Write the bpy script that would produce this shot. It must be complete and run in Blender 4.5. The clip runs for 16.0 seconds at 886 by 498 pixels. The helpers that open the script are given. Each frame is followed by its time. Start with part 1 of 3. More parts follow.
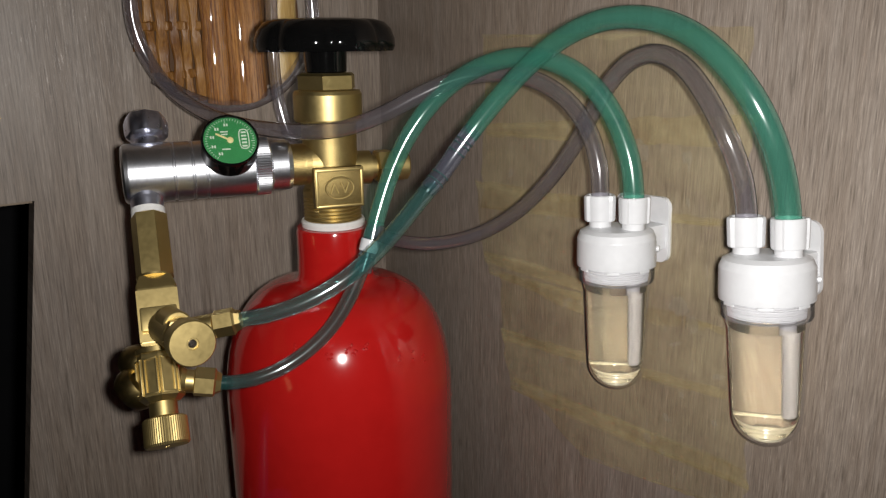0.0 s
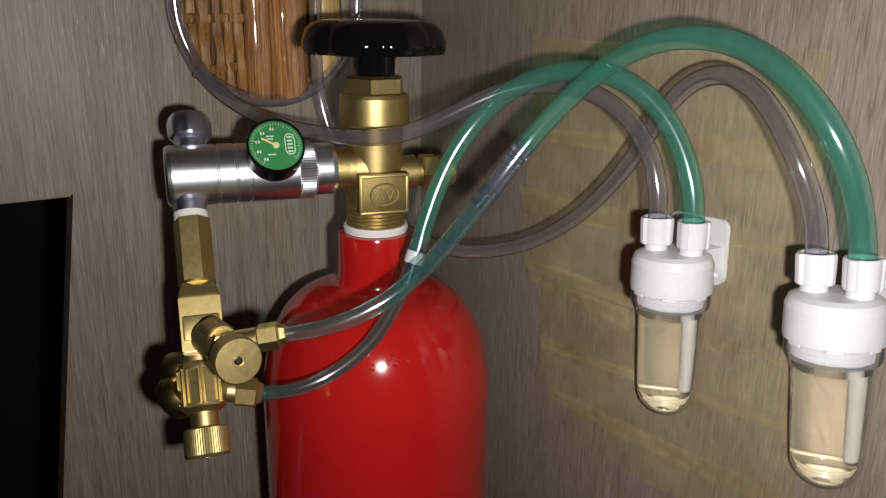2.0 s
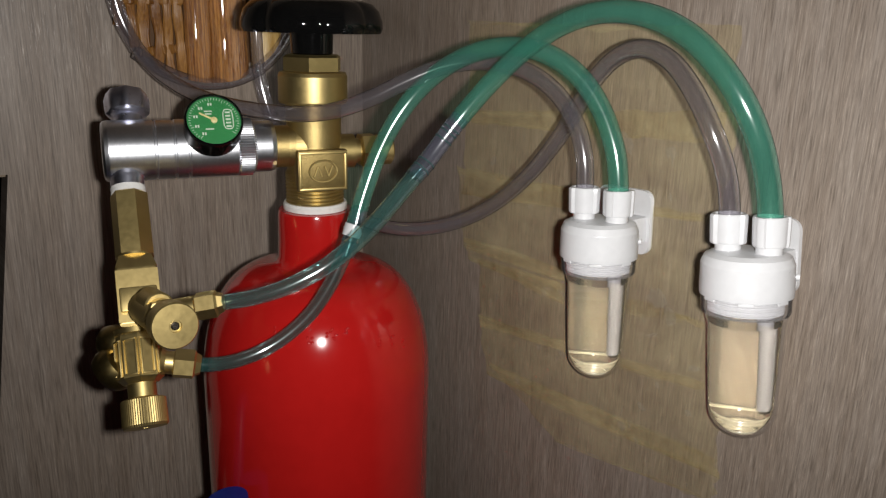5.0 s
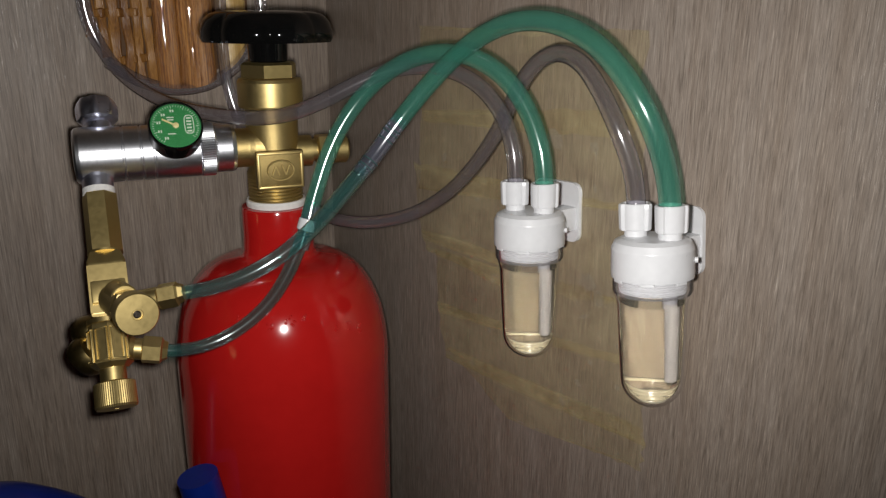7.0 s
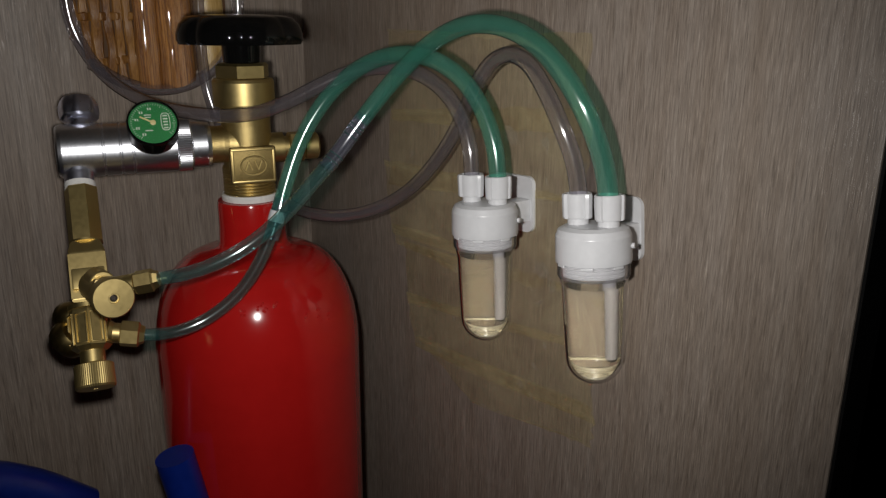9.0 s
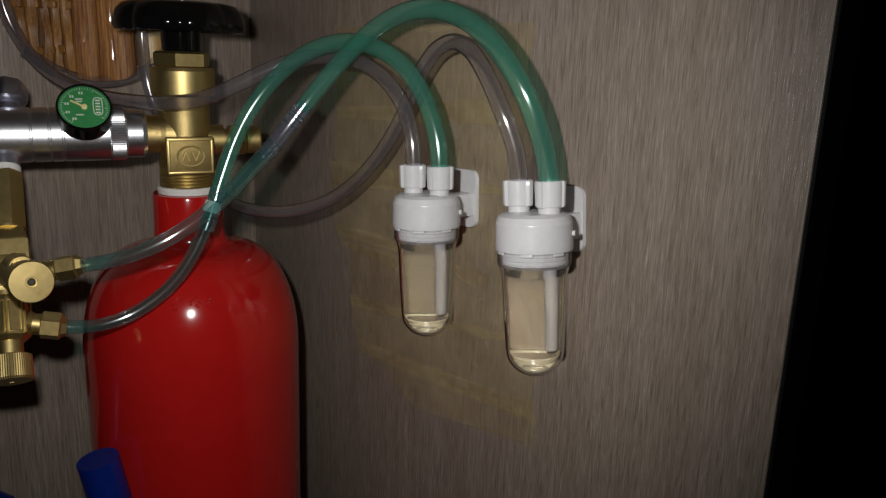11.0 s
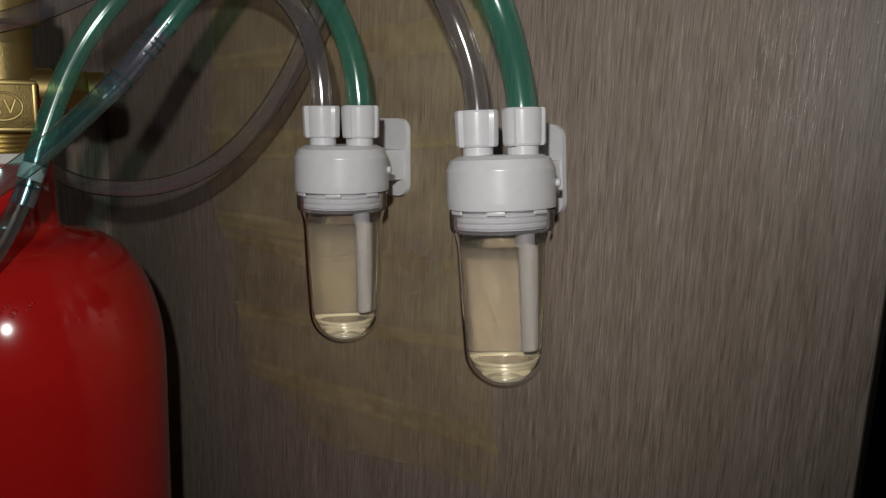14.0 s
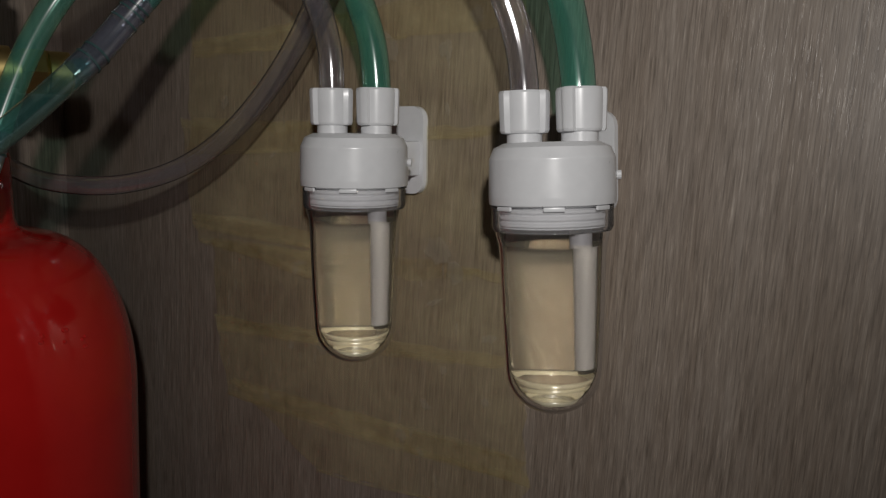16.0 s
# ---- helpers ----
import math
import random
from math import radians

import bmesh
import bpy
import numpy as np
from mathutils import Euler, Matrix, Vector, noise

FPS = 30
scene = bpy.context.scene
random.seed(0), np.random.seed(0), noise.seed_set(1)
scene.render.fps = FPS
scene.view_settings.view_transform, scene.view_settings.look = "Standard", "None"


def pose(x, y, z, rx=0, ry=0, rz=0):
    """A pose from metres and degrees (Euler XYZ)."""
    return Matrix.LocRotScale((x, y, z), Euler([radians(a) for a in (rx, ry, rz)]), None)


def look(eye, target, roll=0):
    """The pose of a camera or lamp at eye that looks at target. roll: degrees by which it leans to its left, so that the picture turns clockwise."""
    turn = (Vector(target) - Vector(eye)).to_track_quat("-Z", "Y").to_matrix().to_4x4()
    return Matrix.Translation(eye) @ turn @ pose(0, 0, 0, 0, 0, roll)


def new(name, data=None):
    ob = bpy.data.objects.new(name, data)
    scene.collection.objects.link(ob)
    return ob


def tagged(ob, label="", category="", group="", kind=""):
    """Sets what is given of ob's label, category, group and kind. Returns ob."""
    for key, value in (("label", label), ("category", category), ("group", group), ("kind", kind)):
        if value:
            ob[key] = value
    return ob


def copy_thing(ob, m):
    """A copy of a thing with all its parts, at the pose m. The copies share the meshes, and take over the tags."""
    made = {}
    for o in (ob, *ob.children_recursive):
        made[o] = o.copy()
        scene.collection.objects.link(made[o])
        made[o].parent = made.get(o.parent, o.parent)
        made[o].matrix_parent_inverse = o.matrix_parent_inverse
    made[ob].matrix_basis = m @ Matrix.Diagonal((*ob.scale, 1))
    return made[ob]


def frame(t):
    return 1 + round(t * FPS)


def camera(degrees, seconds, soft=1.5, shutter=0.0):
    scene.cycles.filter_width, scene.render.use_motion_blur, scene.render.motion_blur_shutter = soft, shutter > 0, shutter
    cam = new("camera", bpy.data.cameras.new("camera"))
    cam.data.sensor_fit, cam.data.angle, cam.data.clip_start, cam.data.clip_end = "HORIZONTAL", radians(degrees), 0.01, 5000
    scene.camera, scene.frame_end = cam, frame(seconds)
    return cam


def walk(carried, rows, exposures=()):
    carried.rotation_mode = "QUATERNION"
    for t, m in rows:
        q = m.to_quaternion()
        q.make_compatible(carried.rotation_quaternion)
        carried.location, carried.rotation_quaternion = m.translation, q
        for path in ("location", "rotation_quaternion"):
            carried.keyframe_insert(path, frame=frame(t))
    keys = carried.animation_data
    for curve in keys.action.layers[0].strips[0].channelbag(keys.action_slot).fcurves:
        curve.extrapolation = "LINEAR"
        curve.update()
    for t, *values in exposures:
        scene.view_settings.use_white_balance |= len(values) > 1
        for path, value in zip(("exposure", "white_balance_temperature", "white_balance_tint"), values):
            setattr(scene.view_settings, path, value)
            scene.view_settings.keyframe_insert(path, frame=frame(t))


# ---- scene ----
cam = camera(59.481, 16.0, soft=1.3)
PATH = [
    (0, (0.00074, -0.02476, 0.51721), (1.11336, 1.55555, 0.00274), -0.631),
    (0.5, (0.00331, -0.01610, 0.51946), (1.10238, 1.56752, -0.01365), -0.136),
    (1, (0.00301, -0.00868, 0.52747), (1.08647, 1.57777, -0.02863), 0.266),
    (1.5, (-0.00115, -0.00753, 0.53277), (1.06890, 1.58221, -0.03969), 0.529),
    (2, (-0.00310, -0.00554, 0.53404), (1.06361, 1.57948, -0.05744), 0.850),
    (2.5, (-0.00322, -0.00487, 0.53337), (1.08270, 1.56196, -0.07146), 1.394),
    (3, (-0.00032, -0.00434, 0.52706), (1.11441, 1.53809, -0.08798), 1.642),
    (3.2, (-0.00046, -0.00432, 0.52518), (1.12441, 1.53564, -0.07747), 1.564),
    (5.3, (-0.00549, -0.02660, 0.52044), (1.16789, 1.49201, -0.04259), 1.538),
    (5.5, (0.00135, -0.03099, 0.52598), (1.14240, 1.49794, -0.07434), 0.911),
    (6, (0.00237, -0.04107, 0.52758), (1.14917, 1.48789, -0.06157), 0.630),
    (6.5, (0.00180, -0.05129, 0.52794), (1.15116, 1.47616, -0.06018), 0.452),
    (7, (0.00094, -0.06050, 0.52851), (1.15681, 1.46397, -0.05455), 0.324),
    (7.5, (0.00128, -0.06664, 0.52879), (1.15913, 1.45582, -0.05558), 0.307),
    (8, (0.00110, -0.07320, 0.52827), (1.16472, 1.44608, -0.05292), 0.440),
    (8.5, (0.00026, -0.08042, 0.53020), (1.16395, 1.44192, -0.04276), 0.290),
    (9, (-0.00021, -0.08999, 0.52819), (1.16789, 1.42930, -0.04392), 0.377),
    (9.5, (0.00442, -0.09555, 0.52743), (1.19673, 1.40760, -0.03735), 0.558),
    (9.7, (0.00688, -0.09584, 0.52555), (1.21422, 1.39437, -0.04156), 0.780),
    (11.8, (0.01187, -0.08550, 0.48971), (1.27840, 1.39493, 0.03783), 2.347),
    (12, (0.01550, -0.08177, 0.48479), (1.27761, 1.39954, 0.02350), 2.494),
    (12.5, (0.02332, -0.06899, 0.47480), (1.33076, 1.38306, 0.04799), 2.765),
    (13, (0.03493, -0.05078, 0.46842), (1.39967, 1.34775, 0.04228), 2.870),
    (13.5, (0.04712, -0.03179, 0.46663), (1.48756, 1.29864, 0.07278), 2.779),
    (14, (0.06120, -0.01522, 0.46222), (1.53664, 1.27337, 0.05898), 2.247),
    (14.5, (0.06579, -0.00135, 0.45787), (1.58043, 1.24645, 0.07204), 2.467),
    (15, (0.07089, 0.01240, 0.45385), (1.61749, 1.22365, 0.07846), 2.632),
    (15.5, (0.07199, 0.02186, 0.45095), (1.63805, 1.20741, 0.07420), 2.712),
    (16, (0.07034, 0.02376, 0.45151), (1.63166, 1.22007, 0.08936), 3.037),
]
walk(cam, [(t, look(eye, target, roll)) for t, eye, target, roll in PATH],
     [(0, 0.50), (3.2, 0.56), (6, 0.35), (8, -0.01), (9.7, -0.43), (12.5, -0.28), (14, -0.58), (16, -0.78)])

# ---- light: the phone's LED beside the lens, a dark room around ----
world = bpy.data.worlds.new("night_room")
world.use_nodes = True
world.node_tree.nodes["Background"].inputs[0].default_value = (0.8, 0.85, 1.0, 1)
world.node_tree.nodes["Background"].inputs[1].default_value = 0.004
scene.world = world

LED = Vector((0.017, -0.027, 0.519))
led = bpy.data.lights.new("phone_led", "SPOT")
led.energy, led.shadow_soft_size, led.color = 3.75, 0.006, (1.0, 0.975, 0.945)
led.spot_size, led.spot_blend = radians(110), 1.0
new("phone_led", led).matrix_basis = look(LED, (0.218, 0.268, 0.452))


# ---- materials ----
def nodes_of(name):
    m = bpy.data.materials.new(name)
    m.use_nodes = True
    nt = m.node_tree
    return m, nt, nt.nodes["Principled BSDF"]


def link(nt, a, b):
    nt.links.new(a, b)


def noise_node(nt, scale, detail=4.0, stretch=(1, 1, 1), rough=0.55):
    tc = nt.nodes.new("ShaderNodeTexCoord")
    mp = nt.nodes.new("ShaderNodeMapping")
    mp.inputs["Scale"].default_value = stretch
    nz = nt.nodes.new("ShaderNodeTexNoise")
    nz.inputs["Scale"].default_value, nz.inputs["Detail"].default_value = scale, detail
    nz.inputs["Roughness"].default_value = rough
    link(nt, tc.outputs["Object"], mp.inputs["Vector"])
    link(nt, mp.outputs["Vector"], nz.inputs["Vector"])
    return nz.outputs["Fac"]


def ramp(nt, fac, stops):
    r = nt.nodes.new("ShaderNodeValToRGB")
    while len(r.color_ramp.elements) < len(stops):
        r.color_ramp.elements.new(0.5)
    for e, (p, c) in zip(r.color_ramp.elements, stops):
        e.position, e.color = p, (*c, 1)
    link(nt, fac, r.inputs["Fac"])
    return r.outputs["Color"]


def mixed(nt, a, b, fac, mode="MIX"):
    mx = nt.nodes.new("ShaderNodeMix")
    mx.data_type, mx.blend_type = "RGBA", mode
    for socket, value in ((mx.inputs["Factor"], fac), (mx.inputs[6], a), (mx.inputs[7], b)):
        if isinstance(value, (int, float)):
            socket.default_value = value
        elif isinstance(value, tuple):
            socket.default_value = (*value, 1)
        else:
            link(nt, value, socket)
    return mx.outputs[2]


def bump(nt, shader, height, strength, distance=0.0005):
    b = nt.nodes.new("ShaderNodeBump")
    b.inputs["Strength"].default_value, b.inputs["Distance"].default_value = strength, distance
    link(nt, height, b.inputs["Height"])
    link(nt, b.outputs["Normal"], shader.inputs["Normal"])


def surface(name, low, high, rough, metal=0.0, scale=60.0, stretch=(1, 1, 1), rough_spread=0.1, relief=0.1, coat=0.0, specular=0.5, spread=0.2):
    """Two colours mixed by grain at two scales, with uneven gloss and fine relief."""
    m, nt, s = nodes_of(name)
    big = noise_node(nt, scale, 3, stretch)
    fine = noise_node(nt, scale * 9, 5, stretch)
    both = mixed(nt, big, fine, 0.4)
    link(nt, ramp(nt, both, [(0.5 - spread, low), (0.5 + spread, high)]), s.inputs["Base Color"])
    mr = nt.nodes.new("ShaderNodeMapRange")
    mr.inputs["To Min"].default_value, mr.inputs["To Max"].default_value = max(0.02, rough - rough_spread), rough + rough_spread
    link(nt, fine, mr.inputs["Value"])
    link(nt, mr.outputs["Result"], s.inputs["Roughness"])
    s.inputs["Metallic"].default_value = metal
    s.inputs["Specular IOR Level"].default_value = specular
    s.inputs["Coat Weight"].default_value = coat
    s.inputs["Coat Roughness"].default_value = 0.04
    if relief:
        bump(nt, s, fine, relief)
    return m


def laminate(name, stretch):
    """Grey-brown oak laminate with upright grain: fine pores, broad plank-like bands."""
    m, nt, s = nodes_of(name)
    fine = noise_node(nt, 1.0, 3, stretch, 0.65)
    mid = noise_node(nt, 0.30, 3, stretch, 0.6)
    broad = noise_node(nt, 0.05, 2, stretch)
    patch = noise_node(nt, 9.0, 3)
    grain = ramp(nt, fine, [(0.29, (0.165, 0.136, 0.112)), (0.46, (0.272, 0.228, 0.191)), (0.58, (0.315, 0.266, 0.224)), (0.76, (0.42, 0.366, 0.315))])
    bands = ramp(nt, mid, [(0.36, (0.81, 0.785, 0.76)), (0.62, (1.0, 1.0, 1.0))])
    tone = ramp(nt, broad, [(0.35, (0.86, 0.82, 0.78)), (0.65, (1.0, 1.0, 1.0))])
    col = mixed(nt, mixed(nt, grain, bands, 0.8, "MULTIPLY"), tone, 0.7, "MULTIPLY")
    col = mixed(nt, col, ramp(nt, patch, [(0.35, (0.88, 0.88, 0.90)), (0.65, (1.0, 0.97, 0.93))]), 0.6, "MULTIPLY")
    # short pale pores that also shine a little
    pores = ramp(nt, noise_node(nt, 1.0, 2, tuple(1.9 * v for v in stretch), 0.5), [(0.60, (0, 0, 0)), (0.70, (1, 1, 1))])
    col = mixed(nt, col, mixed(nt, col, (1.35, 1.35, 1.35), 1.0, "MULTIPLY"), pores)
    link(nt, col, s.inputs["Base Color"])
    link(nt, ramp(nt, pores, [(0.0, (0.43,) * 3), (1.0, (0.27,) * 3)]), s.inputs["Roughness"])
    bump(nt, s, mixed(nt, fine, pores, 0.4), 0.20, 0.0004)
    return m


def see_through(name, tint, body, clear, rough=0.10, gloss=0.5, ior=1.25, patchy=0.0, sheen=0.0):
    """Soft PVC: coloured light passes, part is scattered, and the skin shines."""
    m, nt, s = nodes_of(name)
    out = nt.nodes["Material Output"]
    tr = nt.nodes.new("ShaderNodeBsdfTransparent")
    tr.inputs["Color"].default_value = (*tint, 1)
    streak = noise_node(nt, 35.0, 3)
    link(nt, ramp(nt, streak, [(0.3, tuple(0.75 * c for c in body)), (0.7, body)]), s.inputs["Base Color"])
    s.inputs["Roughness"].default_value, s.inputs["Specular IOR Level"].default_value = rough, gloss
    mx = nt.nodes.new("ShaderNodeMixShader")
    mx.inputs[0].default_value = 1 - clear
    if patchy:
        # glue that has let go in places: cloudy patches of a few millimetres to centimetres
        mr = nt.nodes.new("ShaderNodeMapRange")
        mr.inputs["From Min"].default_value, mr.inputs["From Max"].default_value = 0.36, 0.64
        mr.inputs["To Min"].default_value, mr.inputs["To Max"].default_value = max(0.0, 1 - clear - patchy), 1 - clear + patchy
        link(nt, mixed(nt, noise_node(nt, 26.0, 4, (1, 0.6, 1.5)), noise_node(nt, 170.0, 4), 0.35), mr.inputs["Value"])
        link(nt, mr.outputs["Result"], mx.inputs[0])
    link(nt, tr.outputs[0], mx.inputs[1])
    link(nt, s.outputs[0], mx.inputs[2])
    gl = nt.nodes.new("ShaderNodeBsdfGlossy")
    gl.inputs["Roughness"].default_value = rough
    top = nt.nodes.new("ShaderNodeMixShader")
    fr = nt.nodes.new("ShaderNodeFresnel")
    fr.inputs["IOR"].default_value = ior
    more = nt.nodes.new("ShaderNodeMath")
    more.inputs[1].default_value, more.use_clamp = sheen, True
    link(nt, fr.outputs[0], more.inputs[0])
    link(nt, more.outputs[0], top.inputs[0])
    link(nt, mx.outputs[0], top.inputs[1])
    link(nt, gl.outputs[0], top.inputs[2])
    link(nt, top.outputs[0], out.inputs["Surface"])
    return m


def liquid(name, ior, tint, focus_glow, rough):
    """Light is bent on its way through; cream scatter stands in for focused light."""
    m, nt, s = nodes_of(name)
    re = nt.nodes.new("ShaderNodeBsdfRefraction")
    re.inputs["Color"].default_value, re.inputs["IOR"].default_value, re.inputs["Roughness"].default_value = (*tint, 1), ior, rough
    s.inputs["Base Color"].default_value, s.inputs["Roughness"].default_value = (0.95, 0.86, 0.66, 1), 0.3
    mx = nt.nodes.new("ShaderNodeMixShader")
    mr = nt.nodes.new("ShaderNodeMapRange")
    mr.inputs["To Min"].default_value, mr.inputs["To Max"].default_value = focus_glow * 0.3, focus_glow * 1.7
    link(nt, noise_node(nt, 60.0, 3, (1, 1, 2.2)), mr.inputs["Value"])
    link(nt, mr.outputs["Result"], mx.inputs[0])
    link(nt, re.outputs[0], mx.inputs[1])
    link(nt, s.outputs[0], mx.inputs[2])
    link(nt, mx.outputs[0], nt.nodes["Material Output"].inputs["Surface"])
    return m


M_WALL_X = laminate("laminate_side", (1, 1800, 85))
M_WALL_Y = laminate("laminate_back", (1500, 1, 50))
M_SHELF = laminate("laminate_board", (700, 20, 1))
M_RAW = surface("raw_board_edge", (0.22, 0.17, 0.12), (0.34, 0.27, 0.2), 0.8)
M_DARK = surface("dark_edging", (0.004, 0.004, 0.004), (0.009, 0.009, 0.009), 0.6, specular=0.15)
M_ROOM = surface("unlit_room_black", (0.010, 0.010, 0.012), (0.018, 0.018, 0.019), 0.9, scale=6, specular=0.1)
M_RED = surface("red_enamel", (0.37, 0.009, 0.008), (0.44, 0.011, 0.010), 0.14, scale=14, rough_spread=0.03, relief=0, coat=0.3)
M_BRASS = surface("brass", (0.52, 0.40, 0.165), (0.60, 0.465, 0.20), 0.43, 1.0, scale=50, rough_spread=0.07, relief=0.03)
M_CAST = surface("cast_brass", (0.42, 0.315, 0.13), (0.52, 0.40, 0.17), 0.44, 1.0, scale=160, rough_spread=0.1, relief=0.30)
# darker than the cast brass: shade of the plate's recess put into colour
M_RECESS = surface("recess_shade_brass", (0.21, 0.15, 0.058), (0.33, 0.25, 0.10), 0.48, 1.0, scale=160, rough_spread=0.1, relief=0.4)
# brass in a darker tone, used on the rear valve alone
M_BRASS_DARK = surface("darker_brass", (0.27, 0.20, 0.078), (0.37, 0.28, 0.115), 0.34, 1.0, scale=50, rough_spread=0.06, relief=0.015)
M_CHROME = surface("satin_chrome", (0.66, 0.67, 0.71), (0.82, 0.83, 0.87), 0.31, 1.0, scale=40, stretch=(6, 6, 1), rough_spread=0.06, relief=0.03)
M_MIRROR = surface("bright_chrome", (0.74, 0.76, 0.94), (0.86, 0.88, 1.0), 0.30, 1.0, scale=40, rough_spread=0.08, relief=0)
M_STEEL = surface("dark_steel", (0.08, 0.07, 0.06), (0.14, 0.12, 0.10), 0.35, 1.0, scale=200)
M_BLACK = surface("black_plastic", (0.003, 0.003, 0.003), (0.005, 0.005, 0.005), 0.06, scale=50, rough_spread=0.02, relief=0.0, specular=0.35)
M_WHITE = surface("white_plastic", (0.61, 0.615, 0.63), (0.70, 0.705, 0.72), 0.30, scale=30, rough_spread=0.06, relief=0.02)
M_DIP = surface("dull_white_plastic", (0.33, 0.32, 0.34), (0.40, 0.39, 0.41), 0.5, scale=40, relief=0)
M_SEAL = surface("white_sealing_tape", (0.66, 0.65, 0.62), (0.82, 0.81, 0.78), 0.6, scale=300, relief=0.3)
M_GREEN = surface("green_dial", (0.012, 0.20, 0.045), (0.016, 0.25, 0.06), 0.45, scale=60, relief=0)
M_PALE = surface("pale_print", (0.62, 0.70, 0.58), (0.76, 0.82, 0.68), 0.5, relief=0)
M_GOLD = surface("gilt_needle", (0.70, 0.58, 0.25), (0.82, 0.70, 0.35), 0.4, 0.0, relief=0)
M_BLUE = surface("blue_plastic", (0.002, 0.012, 0.13), (0.003, 0.018, 0.19), 0.35, scale=25, relief=0.05)
M_BAMBOO = surface("lacquered_bamboo", (0.16, 0.048, 0.007), (0.54, 0.245, 0.058), 0.30, scale=22, stretch=(34, 34, 0.7), rough_spread=0.12, relief=0.9, coat=0.5, spread=0.09)
M_STRIP = surface("cane_strip", (0.15, 0.055, 0.010), (0.38, 0.185, 0.046), 0.35, scale=22, stretch=(9, 9, 0.6), relief=0.7, coat=0.2, spread=0.11)
M_PALEBAM = surface("pale_bamboo", (0.42, 0.25, 0.07), (0.66, 0.46, 0.17), 0.25, scale=22, stretch=(12, 12, 0.5), relief=0.4, coat=0.4, spread=0.12)
M_TUBE_G = see_through("green_pvc", (0.67, 0.905, 0.825), (0.12, 0.41, 0.33), 0.81, rough=0.17, ior=1.05, sheen=0.08)
M_TUBE_C = see_through("clear_pvc", (0.885, 0.872, 0.90), (0.46, 0.43, 0.47), 0.915, rough=0.14, ior=1.09, sheen=0.14)
M_TUBE_T = see_through("pale_green_pvc", (0.74, 0.92, 0.91), (0.11, 0.40, 0.38), 0.92, rough=0.15, ior=1.10, sheen=0.17)
M_TUBE_J = see_through("lilac_clear_plastic", (0.72, 0.74, 0.82), (0.28, 0.29, 0.37), 0.80, rough=0.16, ior=1.10, sheen=0.22)
M_RIB = surface("dark_rib", (0.02, 0.05, 0.05), (0.05, 0.09, 0.09), 0.2)
M_TAPE = see_through("old_clear_tape", (0.985, 0.964, 0.892), (0.78, 0.67, 0.40), 0.84, rough=0.34, ior=1.12, patchy=0.13)
M_LENS = see_through("gauge_lens", (0.99, 0.99, 0.99), (0.8, 0.8, 0.8), 0.985, rough=0.05, ior=1.3)
M_EDGE = see_through("tape_edge", (0.98, 0.965, 0.90), (0.82, 0.74, 0.48), 0.86, rough=0.34, ior=1.12, patchy=0.14)
M_SCRAP = see_through("glue_film", (0.98, 0.98, 0.97), (0.68, 0.62, 0.50), 0.83, rough=0.4, ior=1.1)
M_GLASS = see_through("clear_plastic", (0.955, 0.95, 0.945), (0.50, 0.48, 0.45), 0.97, rough=0.07, ior=1.07, sheen=0.02)
M_WATER = liquid("water", 1.30, (1.0, 0.97, 0.88), 0.072, 0.04)
# bright cream for the added rings, in place of focused light
M_GLINT = see_through("bright_glint_band", (0.98, 0.95, 0.86), (1.0, 0.92, 0.70), 0.25, rough=0.22, ior=1.1, sheen=0.25)
M_THREAD = see_through("clear_collar", (0.96, 0.955, 0.96), (0.66, 0.65, 0.66), 0.86, rough=0.08, ior=1.10, sheen=0.05)

# ---- mesh helpers ----
BASE = {}


def thing(name, at, label, category, group="", kind=""):
    ob = new(name)
    ob.empty_display_size = 0.01
    ob.matrix_basis = at if isinstance(at, Matrix) else Matrix.Translation(at)
    BASE[ob.name] = Vector((0, 0, 0)) if isinstance(at, Matrix) else Vector(at)
    return tagged(ob, label, category, group, kind)


def part(name, bm, material, parent=None, label="", sharp=28):
    """Links a bmesh as one mesh object under a thing or under a part."""
    base = BASE[parent.name] if parent else Vector((0, 0, 0))
    bmesh.ops.recalc_face_normals(bm, faces=bm.faces)
    for v in bm.verts:
        v.co -= base
    me = bpy.data.meshes.new(name)
    bm.to_mesh(me)
    bm.free()
    me.shade_smooth()
    me.set_sharp_from_angle(angle=radians(sharp))
    me.materials.append(material)
    ob = new(name, me)
    ob.parent = parent
    BASE[ob.name] = base
    if label:
        ob["label"] = label
    return ob


def frame_for(axis):
    w = Vector(axis).normalized()
    a = Vector((0, 0, 1)) if abs(w.z) < 0.9 else Vector((1, 0, 0))
    p = a.cross(w).normalized()
    return p, w.cross(p), w


